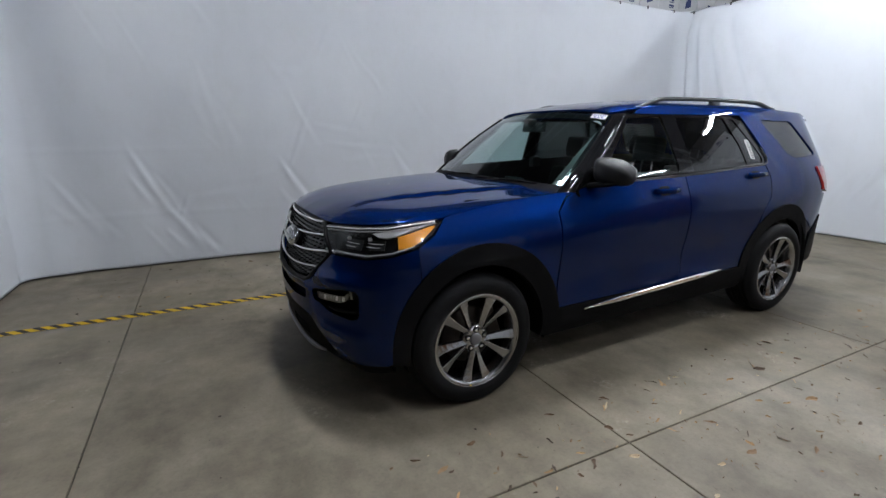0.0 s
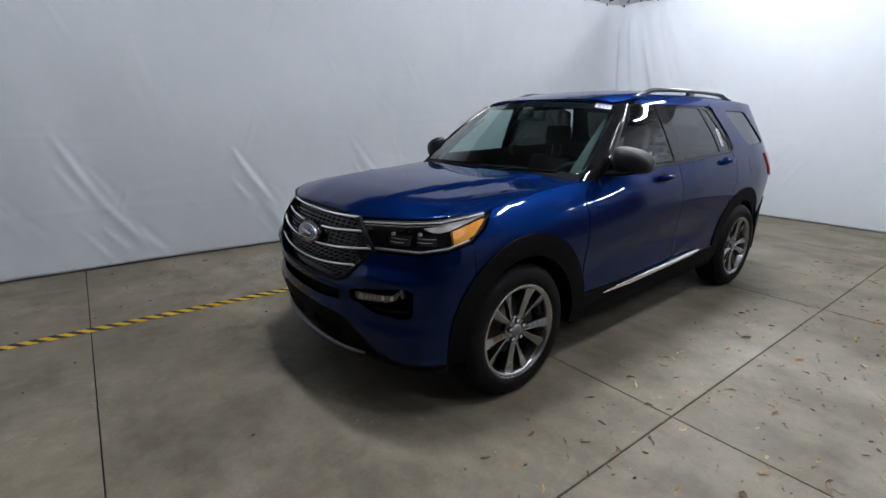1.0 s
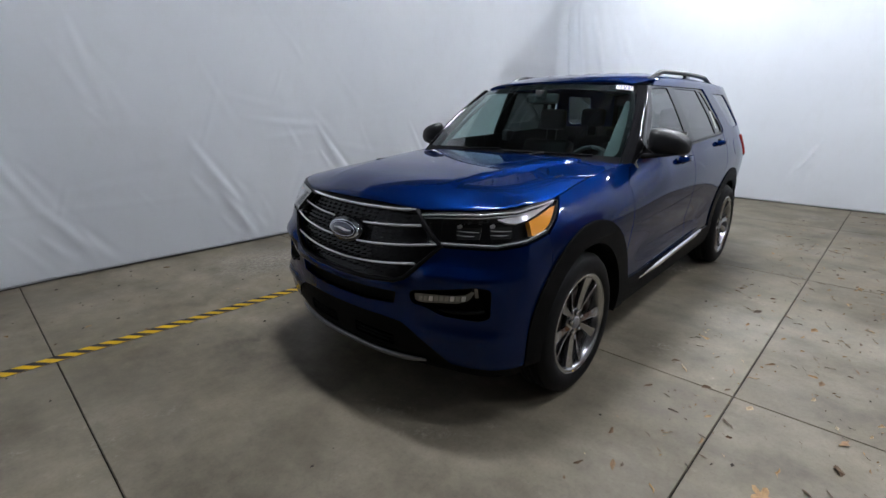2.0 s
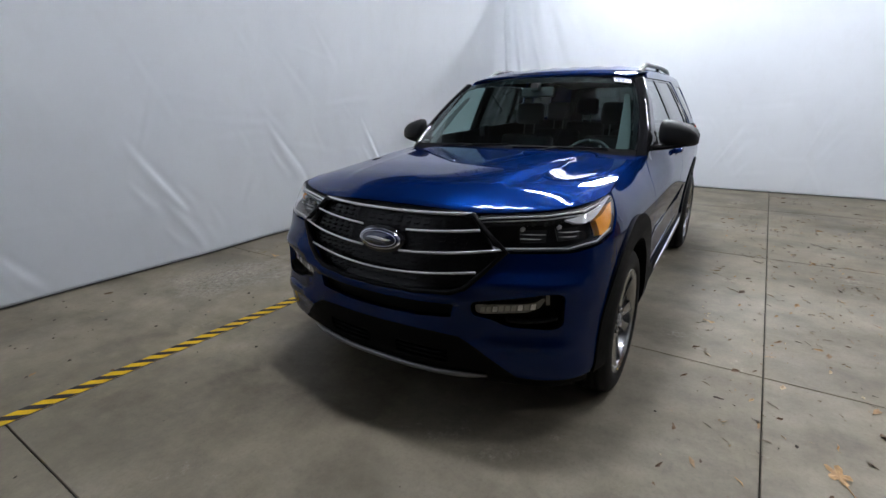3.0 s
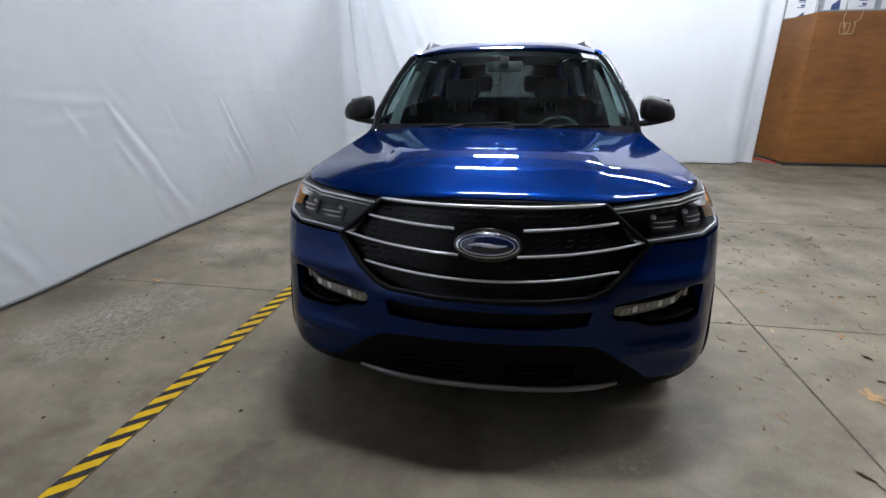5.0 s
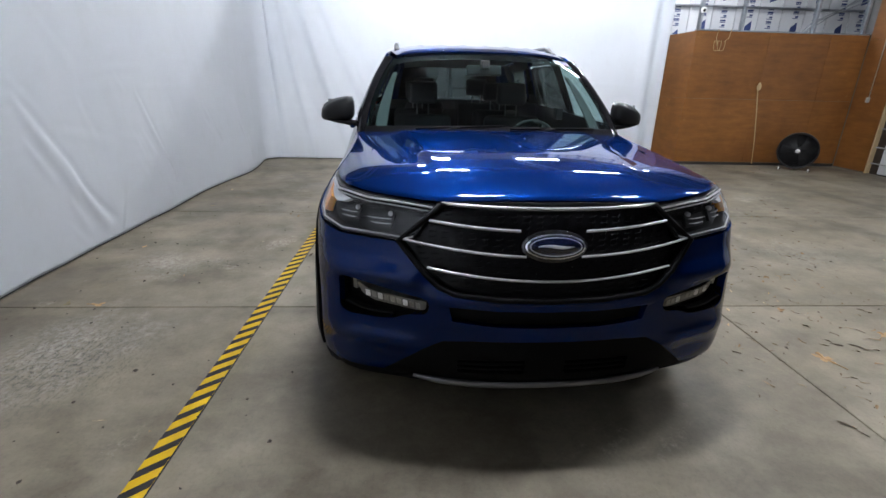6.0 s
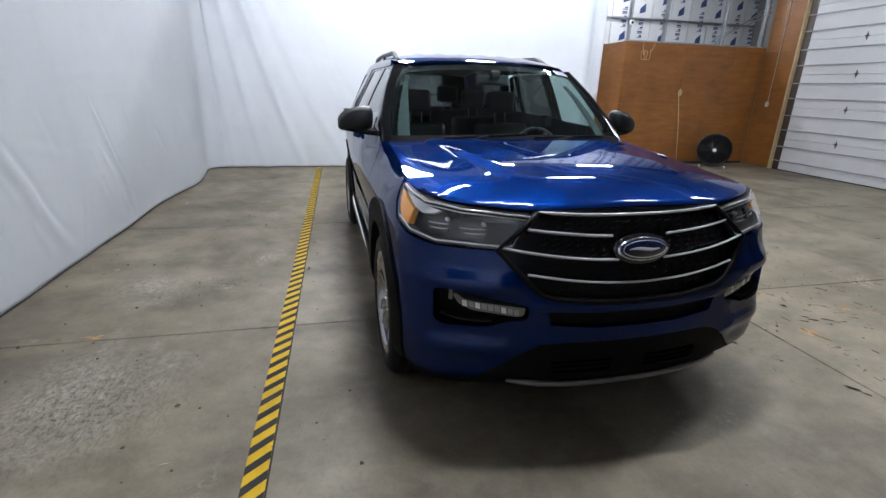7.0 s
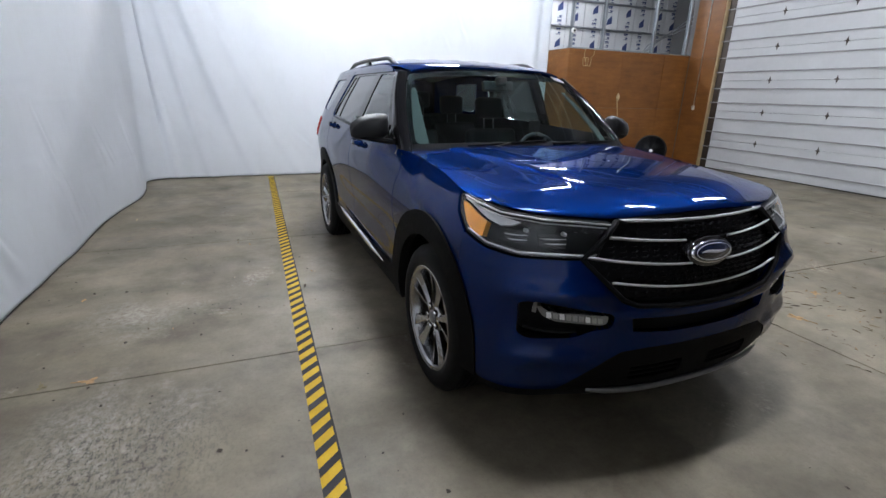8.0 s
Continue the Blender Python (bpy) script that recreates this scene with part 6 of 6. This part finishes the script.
headliner_skin.turn = -1
panel("headliner", [(2.14, -0.56), (4.7, -0.56), (4.7, 0.56), (2.14, 0.56)], headliner_skin, M["headliner"], car, step=0.15, thick=0, label="light grey headliner")
for side in (1, -1):
    p = [(ux(1.6, 0.9), 0.45), (ux(4.7, 0.9), 0.45), (ux(4.7, 1.2), 1.29), (ux(3.6, 1.2), 1.30), (ux(1.8, 1.2), 1.252), (ux(1.7, 1.2), 1.20)]
    panel("door_lining", p if side > 0 else flip(p), proud(-0.10), M["trim_in"], car, step=0.1, thick=0, label="black door lining")
for y in (-0.78, 0.78):
    part("belt_pillar", box((2.64, y - 0.03, 1.2), (2.74, y + 0.03, 1.30), 0.01), M["trim_in"], car, "", False)
for sg in (1, -1):
    q = [(ux(4.35, 0.9), 0.45), (U_END - 0.005, 0.45), (U_END - 0.005, 1.27), (ux(4.6, 1.2), 1.27), (ux(4.35, 1.2), 1.25)]
    panel("rear_trim", q if sg > 0 else flip(q), proud(-0.05), M["trim_in"], car, step=0.1, thick=0, label="black load-bay lining")
part("cabin_floor", box((1.55, -0.8, 0.42), (4.8, 0.8, 0.46)), M["trim_in"], car, "", False)
part("firewall", box((1.50, -0.82, 0.42), (1.54, 0.82, 1.12)), M["trim_in"], car, "", False)
part("engine_bay", box((0.45, -0.42, 0.35), (1.5, 0.42, 0.90)), M["dark"], car, "", False)


# ---- tape on the floor ----
def hazard_tape():
    """Yellow tape with slanted black stripes, laid along the parking line."""
    a, b, w = Vector((-6.0, 1.825, 0)), Vector((7.93, 1.285, 0)), 0.095
    along = (b - a).normalized()
    side = Vector((-along.y, along.x, 0))
    t = thing("floor_tape", "yellow and black striped hazard tape stuck to the concrete", "floor tape", (a + b) / 2)
    base = bmesh.new()
    n = 60
    top = [[base.verts.new(a + along * ((b - a).length * i / n) + side * s + Vector((0, 0, z))) for s in (-w / 2, w / 2)] for z in (0.0008,) for i in range(n + 1)]
    for p, q in zip(top, top[1:]):
        base.faces.new((p[0], q[0], q[1], p[1]))
    bmesh.ops.recalc_face_normals(base, faces=base.faces)
    part("backing", base, M["yellow"], t, "yellow vinyl strip", False)
    # dark strip stands in for the tape's thickness and its thin shadow
    rim = bmesh.new()
    cuts = [(a + along * ((b - a).length * i / n), -w / 2 - 0.007 - 0.003 * random.random()) for i in range(n + 1)]
    lower = [[rim.verts.new(p + side * k + Vector((0, 0, 0.0006))) for k in (e, -w / 2)] for p, e in cuts]
    for p, q in zip(lower, lower[1:]):
        rim.faces.new((p[0], q[0], q[1], p[1]))
    bmesh.ops.recalc_face_normals(rim, faces=rim.faces)
    part("dirt_edge", rim, M["tape_black"], t, "dark grimy edge of the tape", False)
    pitch, s = 0.112, -0.2
    bm = bmesh.new()
    while s < (b - a).length - 0.1:
        j = random.uniform(-0.002, 0.002)
        pts = [(s + j, -w / 2), (s + 0.052 + j, -w / 2), (s + 0.052 - 0.085, w / 2), (s - 0.085, w / 2)]
        if s > 0:
            bm.faces.new([bm.verts.new(a + along * p + side * q + Vector((0, 0, 0.0022))) for p, q in pts])
        s += pitch
    bmesh.ops.recalc_face_normals(bm, faces=bm.faces)
    tagged(part("stripe", bm, M["tape_black"], t, "black slanted stripes", False), kind="stuff")


hazard_tape()


# ---- lamps ----
def lamp_fixture(m):
    """A white strip fixture with two fluorescent tubes, hung from the roof; built once along y."""
    e = thing("ceiling_light", "white two-tube fluorescent strip light, lit", "ceiling light", (0, 0, 0), "strip lights")
    part("housing", box((-0.075, -0.62, 0.03), (0.075, 0.62, 0.10), 0.01), M["fixture"], e, "", False)
    for x in (-0.045, 0.045):
        part("tube", lathe([(0.0135, -0.59), (0.0135, 0.59)], 10, pose(x, 0, 0.0, 90, 0, 0)), M["tube"], e, "glowing fluorescent tube")
    for y in (-0.61, 0.6):
        part("socket", box((-0.07, y, -0.02), (0.07, y + 0.012, 0.035), 0.002), M["fixture"], e, "", False)
    for y in (-0.5, 0.5):
        part("hanger", box((-0.004, y - 0.004, 0.10), (0.004, y + 0.004, 0.9)), M["steel"], e, "thin steel hanger", False)
    e.matrix_basis = m
    return e


LAMP_Z = 5.15
# the twins at x 0.98 and 5.2 are added to strengthen their row
LAMPS = [(0.78, 0.12), (0.98, 0.12), (4.95, 0.35), (5.2, 0.35), (9.83, 0.3), (10.05, 0.3), (1.2, -3.1), (5.2, -3.1), (9.9, -2.9), (2.2, -6.3), (9.9, -6.3), (-3.75, 2.5)]
first = lamp_fixture(pose(*LAMPS[0], LAMP_Z))
for p in LAMPS[1:]:
    copy_thing(first, pose(*p, LAMP_Z))


# ---- things by the partition ----
def drum_fan():
    """A black drum fan on the floor, guard towards the hall."""
    at = ROOM @ Vector((7.50, -6.95, 0))
    f = thing("drum_fan", "black steel drum fan on the floor by the plywood wall", "fan", at)
    m = Matrix.Translation(at) @ pose(0, 0, 0.375, 0, -90, -41)
    part("drum", lathe([(0.335, -0.10), (0.345, -0.09), (0.335, 0.0), (0.345, 0.09), (0.335, 0.10), (0.325, 0.10), (0.325, -0.10)], 48, m, True), M["fan_black"], f, "")
    part("back", lathe([(0.325, -0.07), (0.325, -0.06), (0.0, -0.06)], 40, m), M["fan_black"], f)
    for i in range(9):
        r = 0.07 + 0.031 * i
        ring = [m @ Vector((r * math.cos(t), r * math.sin(t), 0.095)) for t in np.linspace(0, 2 * math.pi, 37)]
        part("guard_ring", sweep(ring, disc(5, 0.003), [m.to_3x3() @ Vector((0, 0, 1))] * 37, cap=False), M["fan_black"], f)
    for i in range(8):
        a = 2 * math.pi * i / 8
        part("guard_spoke", sweep([m @ Vector((0.05 * math.cos(a), 0.05 * math.sin(a), 0.098)), m @ Vector((0.33 * math.cos(a), 0.33 * math.sin(a), 0.098))], disc(5, 0.003), m.to_3x3() @ Vector((0, 0, 1))), M["fan_black"], f)
    for i in range(4):
        a = 2 * math.pi * i / 4
        bm = bmesh.new()
        vs = [bm.verts.new(m @ Vector((r * math.cos(a + d), r * math.sin(a + d), h))) for r, d, h in ((0.06, -0.3, 0.0), (0.30, -0.35, 0.03), (0.30, 0.25, -0.02), (0.06, 0.4, 0.02))]
        bm.faces.new(vs)
        part("blade", bmesh_thick(bm), M["fan_black"], f)
    part("hub", lathe([(0.06, 0.0), (0.06, 0.10), (0.0, 0.105)], 20, m), M["fan_black"], f)
    part("hub_label", lathe([(0.038, 0.104), (0.036, 0.108), (0.0, 0.108)], 20, m), M["paper"], f, "white round label")
    for s in (-1, 1):
        part("foot", box((-0.14, s * 0.24 - 0.02, 0.0), (0.14, s * 0.24 + 0.02, 0.05), 0.008, Matrix.Translation(at) @ pose(0, 0, 0, 0, 0, -41)), M["fan_black"], f, "", False)
        part("castor", lathe([(0.028, -0.012), (0.028, 0.012)], 14, Matrix.Translation(at) @ pose(0, 0, 0, 0, 0, -41) @ pose(-0.15, s * 0.24, 0.028, 90, 0, 0)), M["white_plastic"], f, "small pale wheel")


def bmesh_thick(bm, t=0.003):
    bmesh.ops.solidify(bm, geom=bm.faces[:], thickness=t)
    bmesh.ops.recalc_face_normals(bm, faces=bm.faces)
    return bm


def tube_thing(name, label, category, pts, r, material):
    pts = [ROOM @ Vector(p) for p in pts]
    nrm = []
    for i in range(len(pts)):
        t = (pts[min(i + 1, len(pts) - 1)] - pts[max(i - 1, 0)]).normalized()
        n = t.orthogonal().normalized() if i == 0 else (nrm[-1] - t * nrm[-1].dot(t)).normalized()
        nrm.append(n)
    return tagged(part(name, sweep(pts, disc(8, r), nrm), material, None, label), category=category)


drum_fan()
FY = PX - 0.006
pole = tube_thing("pull_cord", "pale cord hanging down the plywood wall", "cord", [(FY, -6.42, 0.03), (FY - 0.004, -6.36, 0.5), (FY - 0.004, -6.26, 1.1), (FY, -6.18, 1.52)], 0.009, M["cord"])
part("tassel", lathe([(0.0, -0.07), (0.03, -0.06), (0.045, 0.0), (0.03, 0.05), (0.012, 0.08), (0.0, 0.09)], 10, ROOM @ pose(FY - 0.03, -6.18, 1.54)), M["cord"], pole, "pale knotted rag")
loops = [(FY - 0.01, -5.12 - 0.05 * math.cos(t) - 0.012 * t, 2.26 + 0.10 * math.sin(t) + 0.02 * math.sin(3 * t)) for t in np.linspace(0, 14, 60)]
tube_thing("cable_coil", "pale looped cable hung over the partition top", "cable", [(FY - 0.006, -5.16, 2.55), (FY - 0.008, -5.13, 2.42)] + loops + [(FY - 0.008, -5.38, 2.4), (FY - 0.006, -5.40, 2.55)], 0.005, M["cord"])
cam_ball = tagged(part("ceiling_camera", lathe([(0.0, -0.055), (0.03, -0.045), (0.052, -0.015), (0.055, 0.01), (0.045, 0.04), (0.02, 0.055), (0.0, 0.057)], 20, ROOM @ pose(PX - 0.02, PY - 0.05, 2.86)), M["white_plastic"], None, "white ball camera on a steel stud"), category="camera")
part("camera_eye", lathe([(0.026, 0.0), (0.02, 0.014), (0.0, 0.018)], 14, ROOM @ pose(PX - 0.062, PY - 0.035, 2.855, 0, -90, -25)), M["gloss_black"], cam_ball, "dark lens")
WY = DOOR_Y + 0.012
cond = tube_thing("conduit", "grey conduit running down the plywood to a small box", "conduit", [(7.62, WY, 5.5), (7.62, WY, 1.4)], 0.008, M["conduit"])
part("junction_box", roomed(box((7.59, DOOR_Y, 1.30), (7.65, WY + 0.03, 1.40), 0.006)), M["conduit"], cond, "small grey outlet box", False)
tube_thing("red_strap", "red strap lying on the floor behind the curtain", "strap", [(8.9 - 0.1 * i, -4.55 - 0.04 * math.sin(2.1 * i) - 0.02 * i, 0.014) for i in range(9)], 0.012, M["red_cord"])
for k, (y, z) in enumerate(((-7.35, 3.3), (-7.5, 3.2), (-7.65, 3.4))):
    tube_thing("loose_cable", "grey cable slung behind the studs", "cable", [(PX + 0.35, -6.9 + 0.0 * k, 2.4), (PX + 0.4, y + 0.1, 2.75 + 0.05 * k), (PX + 0.09, -8.192, z)], 0.010, M["steel"])


# ---- leaves on the floor ----
def leaf_mesh(size, lobes, seed):
    """A curled lobed dry leaf with a stalk."""
    rnd = random.Random(seed)
    bm = bmesh.new()
    mid = bm.verts.new((0, 0, 0.004))
    ring = []
    n = lobes * 4
    for i in range(n):
        a = 2 * math.pi * i / n
        r = size * (0.42 + 0.58 * abs(math.cos(lobes * a / 2)) ** 1.5) * rnd.uniform(0.85, 1.1)
        ring.append(bm.verts.new((r * math.cos(a) * 1.15, r * math.sin(a) * 0.8, 0.003 + 0.25 * r * rnd.uniform(0.0, 0.6))))
    for i in range(n):
        bm.faces.new((mid, ring[i], ring[(i + 1) % n]))
    return bm


def leaf_at(x, y, size, lobes, turn, label, seed, material="leaf"):
    bm = leaf_mesh(size, lobes, seed)
    cube(bm, (size * 0.8, -0.0015, 0.002), (size * 1.9, 0.0015, 0.005))
    bmesh.ops.transform(bm, matrix=pose(x, y, 0.0, 0, 0, turn), verts=bm.verts)
    tagged(part("leaf", bm, M[material], None, label, False), category="leaf", group="fallen leaves")


leaf_at(0.70, -1.90, 0.066, 5, 200, "dry lobed oak leaf on the concrete", 1)
leaf_at(1.56, 2.655, 0.045, 3, 80, "curled orange dry leaf on the concrete", 2)
leaf_at(1.58, 2.866, 0.034, 3, 20, "small brown curled leaf on the concrete", 3, "dull_leaf")
leaf_at(0.95, -2.55, 0.05, 4, 120, "dry brown leaf on the concrete", 4)
leaf_at(2.05, -1.35, 0.03, 3, 60, "small yellow-brown leaf on the concrete", 5)


def scatter():
    """Crumbled leaf bits, thick towards the open side and along the back curtain."""
    rnd = random.Random(7)
    bm = bmesh.new()
    spots = []
    for i in range(1150):
        if i >= 520:
            x, y = rnd.uniform(-0.6, 6.5), -1.25 - abs(rnd.gauss(0, 1.3))
        elif i < 330:
            x, y = rnd.uniform(-0.6, 7.6), -1.9 - abs(rnd.gauss(0, 1.6))
        elif i < 420:
            x, y = rnd.gauss(6.9, 0.5), rnd.uniform(-7.6, -1.5)
        elif i < 470:
            x, y = rnd.uniform(7.0, 7.8), -6.0 + rnd.gauss(0, 0.5)
        else:
            x, y = rnd.uniform(-1.5, 7.0), rnd.uniform(1.2, 3.1)
        if y < -8.0 or x > 7.8 or (abs(y) < 1.15 and x > -0.05):
            continue
        spots.append((x, y))
    # small heaps of scraps among the loose ones
    for i in range(46):
        x, y = rnd.uniform(0.2, 5.5), -1.5 - abs(rnd.gauss(0, 0.9))
        spots += [(x + rnd.gauss(0, 0.07), y + rnd.gauss(0, 0.05)) for k in range(rnd.choice((2, 3, 4, 6)))]
    for x, y in spots:
        s = rnd.choice((0.005, 0.007, 0.010, 0.015, 0.021, 0.031)) * rnd.uniform(0.7, 1.3)
        a = rnd.gauss(0.5, 0.9)
        k = rnd.uniform(0.16, 0.5)
        # a curled scrap: ragged strip of three cross rows, one long edge lifted
        rows = []
        for t in (-1.0, -0.3, 0.35, 1.0):
            w = 0.8 * k * s * (1 - 0.75 * t * t) * rnd.uniform(0.6, 1.4)
            o = rnd.uniform(-0.2, 0.2) * s
            lift = 0.004 * rnd.random() + rnd.uniform(0.2, 0.6) * w
            rows.append([bm.verts.new((x + p * math.cos(a) - q * math.sin(a), y + p * math.sin(a) + q * math.cos(a), r)) for p, q, r in ((t * s, o - w, 0.0012), (t * s, o, 0.0012 + 0.25 * lift), (t * s, o + w, 0.0012 + 1.2 * lift))])
        for p, q in zip(rows, rows[1:]):
            for j in (0, 1):
                bm.faces.new((p[j], q[j], q[j + 1], p[j + 1]))
    tagged(part("leaf_litter", bm, M["litter"], None, "scattered dry leaf bits on the concrete", False, "stuff"), category="leaf litter")


scatter()


def grit():
    """Dark crumbs and pebbles strewn over the slab."""
    rnd = random.Random(21)
    bm = bmesh.new()
    for i in range(420):
        if i < 170:
            x, y = rnd.uniform(-1.6, 5.5), rnd.uniform(1.1, 3.2)
        else:
            x, y = rnd.uniform(-1.8, 7.0), rnd.uniform(-6.5, 3.0)
        if abs(y) < 1.05 and x > -0.05:
            continue
        s = rnd.choice((0.003, 0.004, 0.005, 0.007, 0.011)) * rnd.uniform(0.7, 1.3)
        a = rnd.uniform(0, 6.3)
        ring = [bm.verts.new((x + s * rnd.uniform(0.6, 1.5) * math.cos(a + k * 1.57), y + s * rnd.uniform(0.6, 1.3) * math.sin(a + k * 1.57), 0.0006)) for k in range(4)]
        tip = bm.verts.new((x, y, 0.0006 + 0.7 * s))
        for k in range(4):
            bm.faces.new((ring[k], ring[(k + 1) % 4], tip))
    tagged(part("grit", bm, M["crumb"], None, "small dark crumbs and pebbles on the concrete", False, "stuff"), category="grit")


grit()
